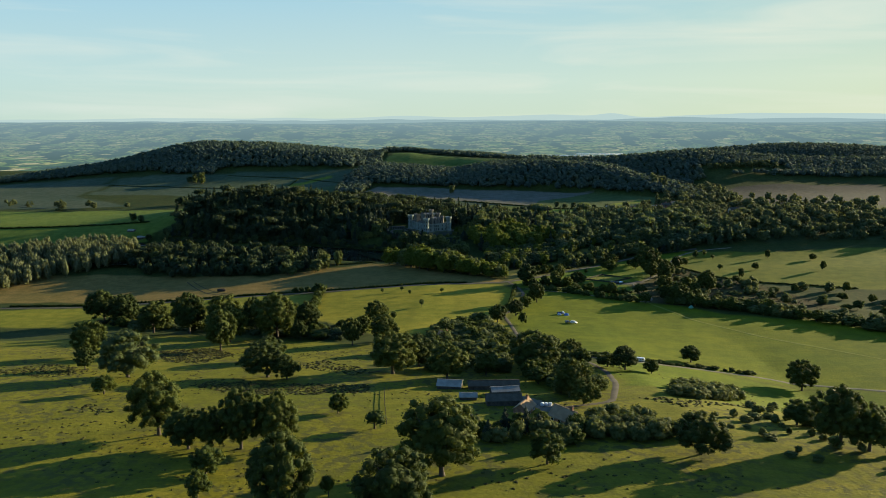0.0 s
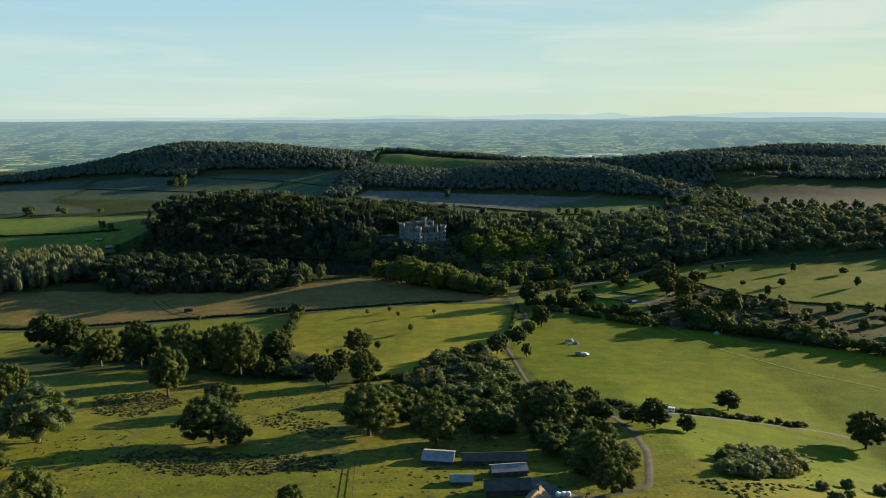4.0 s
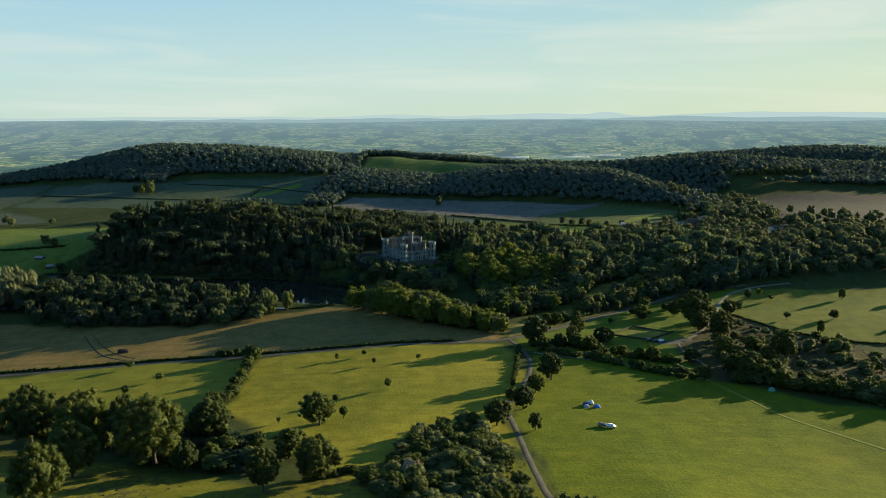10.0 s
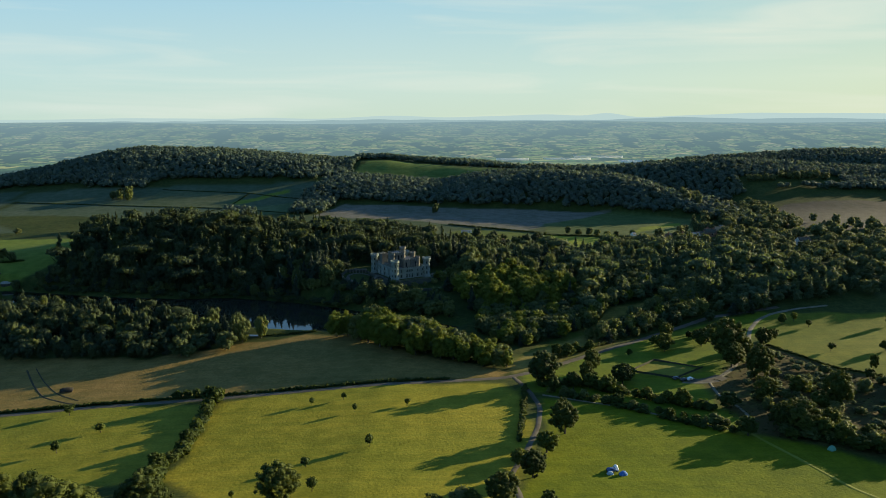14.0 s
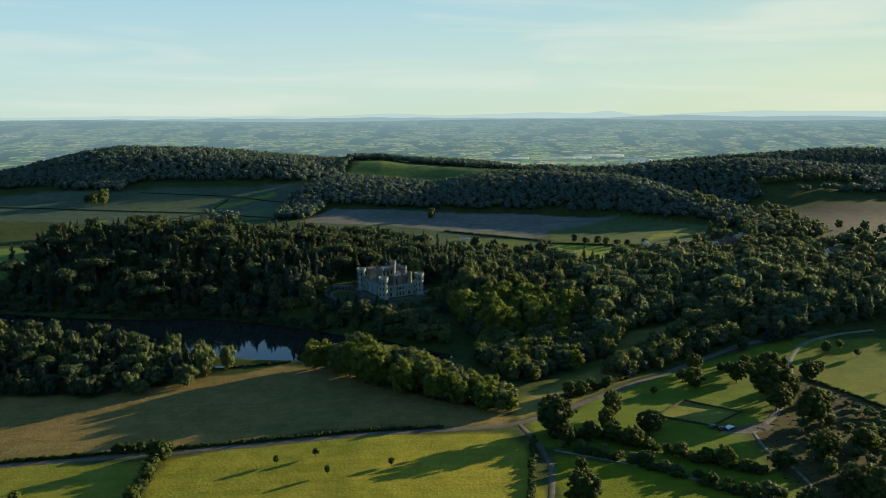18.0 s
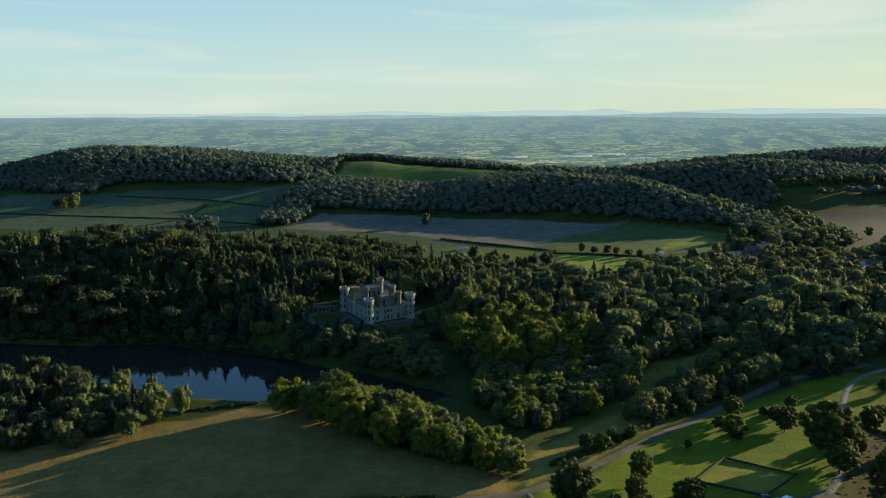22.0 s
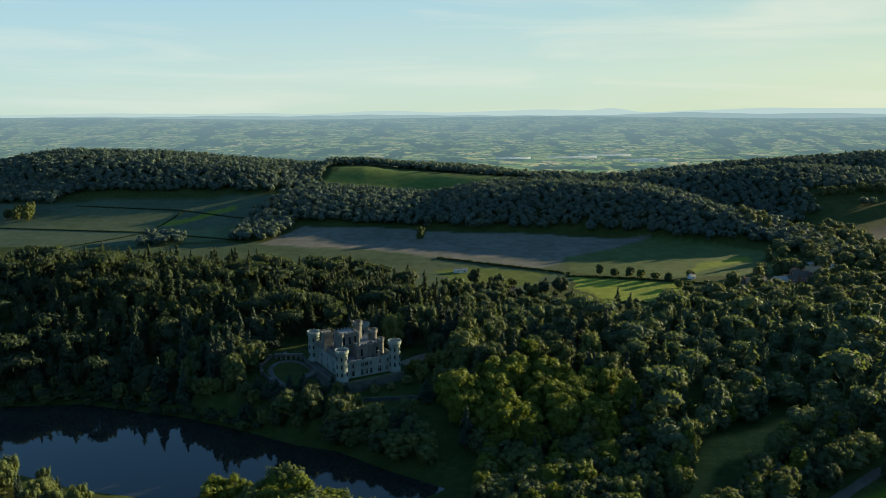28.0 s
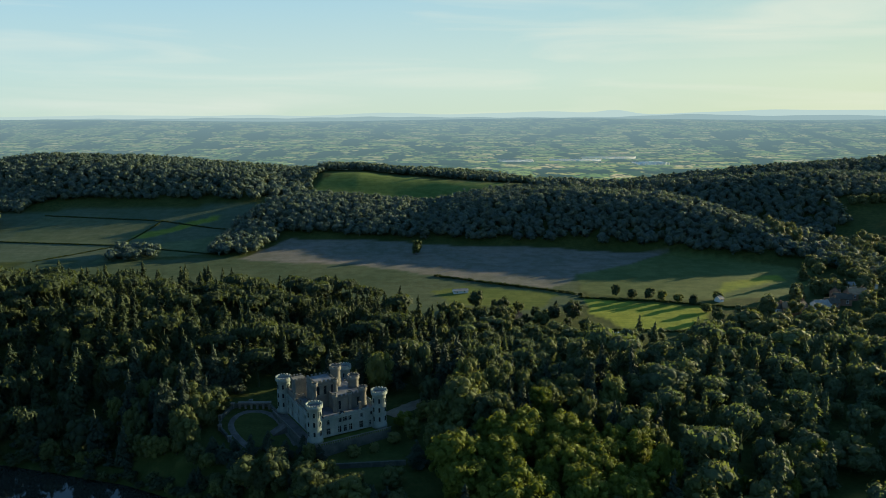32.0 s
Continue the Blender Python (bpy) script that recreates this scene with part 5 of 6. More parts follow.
castle = tagged(new("castle"), "pale grey stone castle with round corner towers", "castle")
castle.matrix_basis = pose(-20.6, 745.0, 1.5, 0, 0, 31)
H = 7.0
facade("front_wall", castle, 26, H, [(5.2, 0.8, 1.5, 2.3, 1), (9.7, 0.7, 1.3, 2.5, 1), (11.9, 0.7, 1.3, 2.5, 1), (14.1, 0.7, 1.3, 2.5, 1), (18.4, 0.6, 1.6, 2.7, 1), (22.0, 0.9, 1.0, 1.9, 1),
                                     (5.2, 4.7, 1.1, 1.7, 0), (9.9, 4.6, 1.2, 1.8, 0), (11.9, 4.6, 1.6, 1.8, 0), (13.9, 4.6, 1.2, 1.8, 0), (18.6, 4.7, 1.0, 1.7, 0), (22.6, 4.8, 0.8, 1.4, 0)], pose(-13, -16.5, 0), STONE)
facade("west_wall", castle, 33, H, [(x, z, w, h, a) for x in (5, 9.5, 16.5, 23.5, 28) for z, w, h, a in ((0.8, 1.2, 2.1, 1), (4.6, 1.0, 1.6, 0))], pose(-13, 16.5, 0, 0, 0, -90), STONE)
facade("east_wall", castle, 33, H, [(x, z, 1.2, 1.8, 0) for x in (5, 10, 16, 22, 28) for z in (1.0, 4.6)], pose(13, -16.5, 0, 0, 0, 90), STONE)
facade("rear_wall", castle, 26, H, [(x, z, 1.2, 1.8, 0) for x in (5, 10, 16, 21) for z in (1.0, 4.6)], pose(13, 16.5, 0, 0, 0, 180), STONE)
part("roof", boxes("roof", LEAD, (-12.2, 12.2, -15.7, 15.7, 5.9, 6.3)), castle, "grey lead flat roof")
for x, y in ((-13, -16.5), (13, -16.5), (-13, 16.5), (13, 16.5)):
    tower(castle, x, y, 2.65, -0.6, 14.4, STONE, 0.5)
for x0, x1, y0, y1, z0, z1, name in ((-2.5, 9.0, -10.5, 4.0, 6.2, 11.9, "hall"), (-8.0, 0.4, -4.5, 4.0, 6.2, 16.6, "keep"), (-12, -3, 5.5, 15, 6.2, 9.2, "range"), (3, 12, 5.5, 15, 6.2, 9.0, "range"), (-11.5, -8.5, -13, 4, 6.2, 8.4, "range")):
    blk = part(name, boxes(name, STONE_DARK, (x0, x1, y0, y1, z0, z1), (x0 - 0.2, x1 + 0.2, y0 - 0.2, y1 + 0.2, z1 - 1.3, z1 - 1.0)), castle)
    k, kk = max(3, int((x1 - x0) / 1.6)), max(3, int((y1 - y0) / 1.6))
    mer = [(x0 + i * (x1 - x0) / k + 0.1, x0 + i * (x1 - x0) / k + 0.95, yy, yy + 0.4, z1, z1 + 0.8) for i in range(k) for yy in (y0, y1 - 0.4)]
    mer += [(xx, xx + 0.4, y0 + 0.5 + i * (y1 - y0 - 1) / kk, y0 + 0.5 + i * (y1 - y0 - 1) / kk + 0.85, z1, z1 + 0.8) for i in range(kk) for xx in (x0, x1 - 0.4)]
    tagged(part("battlement", boxes("battlement", STONE_DARK, *mer), blk), kind="stuff")
    part("roof", boxes("roof", LEAD, (x0 + 0.4, x1 - 0.4, y0 + 0.4, y1 - 0.4, z1, z1 + 0.08)), blk)
    for i in range(3):
        wx = x0 + (x1 - x0) * (i + 0.5) / 3
        hz = min(3.2, (z1 - z0) * 0.55)
        w = part("window", surround(wx, z1 - 1.6 - hz, 1.0, hz + 0.1, STONE_DARK, y0 - 0.12, y0 + 0.05), castle, "tall dark hall window")
        part("pane", boxes("pane", GLASS, (wx - 0.5, wx + 0.5, y0 - 0.03, y0 + 0.02, z1 - 1.6 - hz, z1 - 1.5)), w)
for x, y, r, z1 in ((-2.5, -10.5, 0.7, 13.8), (3.4, -10.7, 0.7, 13.8), (9.0, -10.5, 1.4, 14.6), (8.6, -3.0, 2.0, 17.0), (3.2, 2.0, 2.0, 20.4), (-8.0, -4.5, 0.8, 17.6), (0.4, -4.5, 0.8, 17.6)):
    tower(castle, x, y, r, 6.1, z1, STONE_DARK, 0.35, slits=False, sides=14)
sq = part("tower", boxes("tower", STONE_DARK, (-11.6, -7.2, 6.5, 11.0, 6.1, 14.8), (-11.9, -6.9, 6.2, 11.3, 13.9, 15.2)), castle)
part("battlement", boxes("battlement", STONE_DARK, *[(-11.9 + i * 1.25, -11.2 + i * 1.25, yy, yy + 0.4, 15.2, 15.9) for i in range(4) for yy in (6.2, 10.9)]), sq)["kind"] = "stuff"
part("skylight", turned("skylight", GLASS, [(1.1, 6.2), (1.0, 6.9), (0.6, 7.3), (0.1, 7.5)], 12, at=(-1.0, -13.2)), castle, "small glazed roof dome")
part("chimney", boxes("chimney", STONE_DARK, (6.0, 7.0, -13.6, -12.8, 6.2, 9.2), (5.9, 7.1, -13.7, -12.7, 9.0, 9.4)), castle)

# terraces and garden walls below the castle
terrace = tagged(new("terrace"), "stone terrace with retaining walls under the castle", "terrace", kind="structure")
terrace.matrix_basis = pose(-20.4, 745.0, 1.7, 0, 0, 31)
PAVING = plain("terrace_paving", (0.07, 0.068, 0.06), (0.12, 0.115, 0.10), 0.4, 0.9)
part("platform", boxes("platform", RETAINING_STONE, (-17.5, 15.5, -21.0, 19, -10, -0.9), bevel=0.08), terrace)
part("paving", boxes("paving", PAVING, (-17.2, -13.2, -20.7, 18.7, -0.9, -0.86)), terrace)
LAWN = plain("shaded_lawn", (0.045, 0.070, 0.016), (0.070, 0.100, 0.022), 0.4, 0.95, fine=6.0)
part("grass_strip", boxes("grass_strip", LAWN, (-13.2, 15.2, -20.7, 18.7, -0.9, -0.87)), terrace)
part("balustrade", boxes("balustrade", STONE_DARK, (-17.5, 15.5, -21.0, -20.7, -0.1, 0.12), *[(-17.5 + i * 0.9, -17.25 + i * 0.9, -20.95, -20.75, -0.9, -0.1) for i in range(37)],
                         (-17.5, -17.2, -21, 19, -0.1, 0.12), *[(-17.45, -17.25, -20.5 + i * 0.9, -20.25 + i * 0.9, -0.9, -0.1) for i in range(44)]), terrace)
for k in range(14):
    part("step", boxes("step", PAVING, (-17.5 - 0.38 * (k + 1), -17.5 - 0.38 * k, 2.0, 6.5, -10, -0.9 - 0.18 * k)), terrace)
garden_wall = tagged(new("garden_wall"), "low weathered stone wall along the lawn", "wall")
gw = []
for k in range(19):
    x = -28 + 2.0 * k
    y = 713.4 + 0.085 * (x + 28)
    z = at_ground(x, y)
    gw.append((x, x + 2.0, y - 0.3, y + 0.3, z - 1.0, z + 1.6))
    gw.append((x, x + 2.0, y - 0.4, y + 0.4, z + 1.6, z + 1.8))
part("wall", boxes("wall", RETAINING_STONE, *gw), garden_wall)
bowl = tagged(new("sunken_garden"), "round sunken lawn inside a low stone wall", "garden")
block, coping = boxes("wall", RETAINING_STONE, (-0.35, 0.35, -1.15, 1.15, -1.1, 0.95)), boxes("coping", RETAINING_STONE, (-0.45, 0.45, -1.15, 1.15, 0.95, 1.1))
pillar = boxes("pillar", STONE_DARK, (-0.6, 0.6, -0.6, 0.6, -0.8, 2.0), (-0.75, 0.75, -0.75, 0.75, 2.0, 2.25))
RING = [(-46, 720.5), (-50.5, 723.4), (-56.5, 731.3), (-62.5, 739.5), (-64.5, 747), (-62.5, 757.5), (-56, 761), (-48, 759.5), (-43, 752)]
for (ax, ay), (bx, by) in zip(RING, RING[1:]):
    span = math.hypot(bx - ax, by - ay)
    for k in range(max(2, round(span / 2.3))):
        u = (k + 0.5) / max(2, round(span / 2.3))
        cx, cy = ax + (bx - ax) * u, ay + (by - ay) * u
        w = part("wall", block, bowl)
        w.matrix_basis = pose(cx, cy, at_ground(cx, cy) + 0.5, 0, 0, math.degrees(math.atan2(by - ay, bx - ax)) - 90)
        part("coping", coping, w)
    w = part("pillar", pillar, bowl)
    w.matrix_basis = pose(bx, by, at_ground(bx, by))
for i in range(6):
    part("pier", boxes("pier", STONE_DARK, (-60 + i * 2.4, -59.2 + i * 2.4, 757, 758, -3, 2.0)), bowl)
part("entablature", boxes("entablature", STONE_DARK, (-60.2, -46.8, 756.8, 758.2, 2.0, 2.8)), bowl, "stone beam over a row of piers")
drape("garden_walk", PAVING, [(-45.5, 724.5), (-52.5, 731.5), (-59, 740.5), (-60.6, 747), (-58, 755), (-52, 756), (-46, 754), (-42, 748), (-36, 738), (-31, 729)], 3.4, 0.12, label="pale walk round the sunken lawn", category="path")
drape("forecourt", TRACK, [(2, 752), (10, 762), (22, 770)], 10.0, 0.12, label="pale gravel forecourt behind the castle")
for x, y, h, w, kind in ((8, 742, 7, 8, "lime"), (5, 731, 4.5, 6, "bush"), (16, 750, 8, 8, "forest"), (-24, 718, 8, 6, "forest"), (-38, 716, 10, 6, "fir"), (-46, 722, 9, 6, "fir"), (12, 734, 9, 8, "forest"), (22, 742, 13, 11, "forest"), (20, 724, 12, 10, "forest"), (28, 756, 15, 11, "forest"), (14, 716, 10, 9, "fir"), (6, 704, 8, 9, "forest"), (-4, 772, 22, 12, "forest"), (4, 780, 24, 11, "fir"), (-12, 776, 21, 9, "fir"), (18, 760, 15, 10, "forest"), (-70, 728, 12, 9, "forest"), (14, 779, 24, 13, "forest"), (24, 773, 24, 12, "fir"), (34, 768, 22, 14, "forest"), (30, 785, 25, 12, "fir"), (43, 776, 23, 15, "forest"), (20, 792, 26, 11, "fir"), (36, 752, 20, 14, "forest"), (46, 760, 21, 14, "forest"), (40, 738, 18, 14, "forest"), (-27, 721, 9, 7, "fir"), (-33, 720, 8, 7, "fir"), (-21, 719, 6.5, 6, "fir"), (-9, 722, 4.5, 6, "bush"), (-2, 725, 4, 5, "bush"), (-41, 726, 8, 6, "fir"), (-52, 722, 7, 7, "fir"), (-60, 722, 8, 7, "fir")):
    plant(kind, x, y, h, w, "trees round the castle")

# ---- farm, cottages and village ----
SLATE = plain("grey_slate", (0.062, 0.054, 0.042), (0.098, 0.086, 0.068), 0.5, 0.9, fine=5)
TIN = plain("pale_tin_roof", (0.20, 0.19, 0.17), (0.30, 0.285, 0.26), 0.4, 0.85, 0.0, fine=3)
TILE = plain("brown_clay_tile", (0.22, 0.150, 0.090), (0.31, 0.215, 0.135), 0.5, 0.85, fine=4)
BRICK = plain("red_brown_brick", (0.20, 0.11, 0.075), (0.29, 0.17, 0.11), 0.8, 0.9, fine=6)
RENDER = plain("pale_render", (0.55, 0.53, 0.47), (0.68, 0.66, 0.60), 0.5, 0.9)
BOARD = plain("dark_barn_boards", (0.05, 0.045, 0.04), (0.10, 0.09, 0.075), 0.7, 0.9)
WHITE = plain("white_paint", (0.70, 0.70, 0.68), (0.80, 0.80, 0.78), 0.7, 0.5, bump=0.05)


def house(name, label, x, y, turn, length, wide, eave, rise, wall_mat, roof_mat, chimney=False, windows=2, category="house"):
    """A gabled building with overhanging roof slopes, door, windows and chimney."""
    z = min(at_ground(x + dx, y + dy) for dx in (-4, 4) for dy in (-4, 4))
    ob = tagged(new(name), label, category)
    ob.matrix_basis = pose(x, y, z - 0.2, 0, 0, turn)
    L, W = length / 2, wide / 2
    bm = bmesh.new()
    pr = [(-W, 0), (W, 0), (W, eave), (0, eave + rise), (-W, eave)]
    a, b = [bm.verts.new((-L, p, q)) for p, q in pr], [bm.verts.new((L, p, q)) for p, q in pr]
    bm.faces.new(a[::-1]), bm.faces.new(b)
    for k in range(5):
        bm.faces.new((a[k], a[(k + 1) % 5], b[(k + 1) % 5], b[k]))
    part("wall", finish("wall", bm, wall_mat), ob)
    for s in (-1, 1):
        bm = bmesh.new()
        o, t = 0.35, 0.16
        slope = rise / W
        lo = (s * (W + o), eave - o * slope)
        v = [bm.verts.new((xx, yy, zz)) for xx in (-L - 0.3, L + 0.3) for yy, zz in ((s * -0.02, eave + rise + 0.03), (lo[0], lo[1] + 0.03), (lo[0], lo[1] + 0.03 + t), (s * -0.02, eave + rise + 0.03 + t))]
        for q in ((0, 1, 2, 3), (7, 6, 5, 4), (0, 4, 5, 1), (1, 5, 6, 2), (2, 6, 7, 3), (3, 7, 4, 0)):
            bm.faces.new([v[k] for k in q])
        part("roof", finish("roof", bm, roof_mat), ob)
    part("ridge", boxes("ridge", roof_mat, (-L - 0.3, L + 0.3, -0.15, 0.15, eave + rise + 0.12, eave + rise + 0.3)), ob)
    for s in (-1, 1):
        for k in range(windows):
            wx = -L + length * (k + 0.5) / windows
            f = part("window", boxes("window", WHITE, (wx - 0.6, wx + 0.6, s * W - 0.06, s * W + 0.06, eave * 0.4, eave * 0.4 + 0.1), (wx - 0.6, wx + 0.6, s * W - 0.06, s * W + 0.06, eave * 0.82, eave * 0.82 + 0.1),
                                            (wx - 0.6, wx - 0.5, s * W - 0.06, s * W + 0.06, eave * 0.4, eave * 0.85), (wx + 0.5, wx + 0.6, s * W - 0.06, s * W + 0.06, eave * 0.4, eave * 0.85)), ob)
            part("pane", boxes("pane", GLASS, (wx - 0.5, wx + 0.5, s * W - 0.03, s * W + 0.03, eave * 0.42, eave * 0.83)), f)
    part("door", boxes("door", BOARD, (L - 0.04, L + 0.05, -0.5, 0.5, 0.1, min(2.1, eave))), ob)
    if chimney:
        c = part("chimney", boxes("chimney", BRICK, (L * 0.55 - 0.4, L * 0.55 + 0.4, -0.35, 0.35, eave, eave + rise + 1.3), (L * 0.55 - 0.48, L * 0.55 + 0.48, -0.43, 0.43, eave + rise + 1.1, eave + rise + 1.3)), ob)
        part("pot", turned("pot", TILE, [(0.14, eave + rise + 1.3), (0.11, eave + rise + 1.75)], 8, at=(L * 0.55, 0)), c)
    return ob


house("open_shed", "low farm shed with a pale tin roof", 0, 267, -8, 9, 7, 2.6, 1.2, BOARD, TIN, windows=0, category="shed")
house("open_shed", "small farm shed with a bright tin roof", 6.5, 248, 0, 6, 4, 2.2, 0.8, BOARD, TIN, windows=0, category="shed")
house("barn", "long dark farm barn with a grey roof", 16.5, 265, 2, 19, 5, 2.8, 1.2, BOARD, SLATE, windows=0, category="barn")
house("barn", "pale-roofed farm shed in the yard", 20, 255, 8, 10, 4.5, 2.8, 0.9, BOARD, TIN, windows=0, category="barn")
house("barn", "wide grey-roofed barn beside the farm yard", 18.5, 241, 4, 12, 6, 3.0, 1.4, BOARD, SLATE, windows=0, category="barn")
house("farmhouse", "old farmhouse with a brown tiled roof", 24.8, 231.5, 62, 7, 5, 2.4, 1.9, BRICK, TILE, True, 2)
house("cottage", "brown-roofed cottage with a brick chimney", 36.5, 219, -50, 9, 6, 2.6, 2.6, BRICK, TILE, True, 3)
house("cottage", "red-brown cottage half hidden in the thicket", -3, 382, -40, 6.5, 5, 3.0, 2.4, BRICK, TILE, True, 2)
drape("farm_yard", plain("trodden_yard", (0.09, 0.085, 0.07), (0.14, 0.13, 0.11), 0.3), [(24, 250), (31, 240), (37, 231)], 11, 0.12, label="trodden grey farm yard", category="yard")
bale = tagged(new("wrapped_bale"), "white plastic-wrapped hay bale in the yard", "bale", group="wrapped bales")
part("wrap", turned("wrap", WHITE, [(0.50, 0.0), (0.62, 0.08), (0.64, 0.6), (0.62, 1.1), (0.5, 1.2)], 14), bale)
bale.matrix_basis = pose(31.5, 238, at_ground(31.5, 238))
for k in range(2):
    copy_thing(bale, pose(32.9 + 1.35 * k, 238.2, at_ground(32.9 + 1.35 * k, 238.2)))

fence = tagged(new("field_fence"), "old timber post and rail fence across the pasture", "fence")
FENCE = [(-24.5, 262), (-22.5, 240), (-19.5, 214)]
for (ax, ay), (bx, by) in zip(FENCE, FENCE[1:]):
    for k in range(9):
        x0, y0, x1, y1 = (ax + (bx - ax) * k / 9, ay + (by - ay) * k / 9, ax + (bx - ax) * (k + 1) / 9, ay + (by - ay) * (k + 1) / 9)
        z0, z1, span = at_ground(x0, y0), at_ground(x1, y1), math.hypot(x1 - x0, y1 - y0)
        post = part("post", boxes("post", BOARD, (-0.08, 0.08, -0.08, 0.08, -0.4, 1.25)), fence)
        post.matrix_basis = pose(x0, y0, z0)
        for lift in (0.55, 1.05):
            rail = part("rail", boxes("rail", BOARD, (0, math.hypot(span, z1 - z0), -0.03, 0.03, -0.06, 0.06)), fence)
            rail.matrix_basis = pose(x0, y0, z0 + lift, 0, -math.degrees(math.atan2(z1 - z0, span)), math.degrees(math.atan2(y1 - y0, x1 - x0)))

house("farm_shed", "low valley shed with a pale blue-grey roof", -327, 773, 15, 13, 6, 2.6, 1.2, BOARD, TIN, windows=0, category="shed")
house("farm_shed", "small valley shed with a pale roof", -341, 776, -10, 7, 5, 2.4, 1.0, BOARD, TIN, windows=0, category="shed")

# village beyond the wood
for x, y, turn, L, W, e, rise, wm, rm in ((224, 899, 20, 9, 6, 4, 2.6, RENDER, SLATE), (231, 896, -15, 10, 6, 4.5, 2.8, BRICK, TILE), (238, 900, 30, 8, 6, 4, 2.6, BRICK, SLATE), (252, 903, 10, 9, 7, 3.6, 2.6, RENDER, TIN), (260, 906, 14, 8, 6, 4, 2.5, BRICK, SLATE),
                                        (270, 912, -20, 10, 6.5, 4.6, 2.8, BRICK, SLATE), (284, 922, 5, 12, 7, 4.6, 3, BRICK, TILE), (298, 948, 0, 26, 8, 3.2, 1.4, RENDER, TIN), (275, 930, 60, 10, 6, 4.5, 2.8, BRICK, SLATE), (330, 850, 10, 11, 7, 5, 2.6, RENDER, SLATE), (66, 890, 20, 9, 6, 3.5, 2.4, RENDER, SLATE)):
    house("village_house", "small village house with a pitched roof", x, y, turn, L, W, e, rise, wm, rm, True, 2)["group"] = "village houses"
house("pavilion", "low building with a pale blue-white roof", 36, 957, 12, 10, 4, 2.2, 0.8, RENDER, TIN, windows=2, category="shed")
house("pavilion", "small hut with a pale roof by the hedge", 200, 927, 30, 4, 4, 2.4, 1.6, RENDER, TIN, windows=1, category="shed")
crop = tagged(new("nursery_bed"), "rows of yellow-green nursery plants", "garden")
for k in range(9):
    row = hedge([(134 + 3.2 * k, 838), (136 + 3.2 * k, 852)], 0.9, 1.2, mat=LEAF["lime"], name="plant_row")
    for key in ("label", "category", "group"):
        del row[key]
    row.parent = crop

# polytunnels on the plain
POLY, n, l, b = material("polytunnel_film", 0.5)
b.inputs["Base Color"].default_value = (0.80, 0.79, 0.74, 1)
film_light, film_mix = n.new("ShaderNodeBsdfTranslucent"), n.new("ShaderNodeMixShader")
film_light.inputs["Color"].default_value, film_mix.inputs[0].default_value = (0.80, 0.80, 0.80, 1), 0.55
l.new(b.outputs[0], film_mix.inputs[1]), l.new(film_light.outputs[0], film_mix.inputs[2]), l.new(film_mix.outputs[0], n["Material Output"].inputs["Surface"])
for k in range(9):
    x, y = 720 + 12.5 * k, 3085 + 1.5 * k
    t = tagged(new("polytunnel", turned("polytunnel", POLY, [(4.5, -45), (5.0, -44), (5.0, 44), (4.5, 45)], 12)), "long white polytunnel on the plain", "polytunnel", group="polytunnels")
    t.matrix_basis = pose(x, y, float(plain_z(x, y)) + 0.5, 90, 0, 4)
for x, y, long in ((300, 3180, 130), (520, 3190, 190), (660, 3260, 200)):
    t = tagged(new("polytunnel", turned("polytunnel", POLY, [(4.5, -long / 2), (5.5, -long / 2 + 1), (5.5, long / 2 - 1), (4.5, long / 2)], 12)), "long white polytunnel on the plain", "polytunnel", group="polytunnels")
    t.matrix_basis = pose(x, y, float(plain_z(x, y)) + 1.5, 90, 0, 84)

# walled court beside the drive
court = tagged(new("court"), "walled green court with dark fences", "court")
DARK = plain("dark_fence", (0.035, 0.038, 0.026), (0.06, 0.06, 0.045), 1.0)
corners = [(106, 570), (124, 588), (145, 574), (127, 559)]
for (ax, ay), (bx, by) in zip(corners, corners[1:] + corners[:1]):
    L, a = math.hypot(bx - ax, by - ay), math.degrees(math.atan2(by - ay, bx - ax))
    f = part("fence", boxes("fence", DARK, *[(i * L / 9, i * L / 9 + 0.1, -0.05, 0.05, -0.3, 1.3) for i in range(10)], (0, L, -0.03, 0.03, 0.1, 1.15)), court)
    f.matrix_basis = pose(ax, ay, at_ground(ax, ay), 0, 0, a)
drape("car_park", ROAD, [(131, 556), (142, 555), (150, 561)], 9, 0.16, label="grey gravel car park by the court", category="yard")


# ---- vehicles and tents ----
TYRE = plain("tyre_rubber", (0.02, 0.02, 0.02), (0.035, 0.035, 0.035), 3)
PAINTS = {}


def paint(colour):
    if colour not in PAINTS:
        m, n, l, b = material("car_paint", 0.25, 0.2, 0.5)
        b.inputs["Base Color"].default_value = (*colour, 1)
        PAINTS[colour] = m
    return PAINTS[colour]


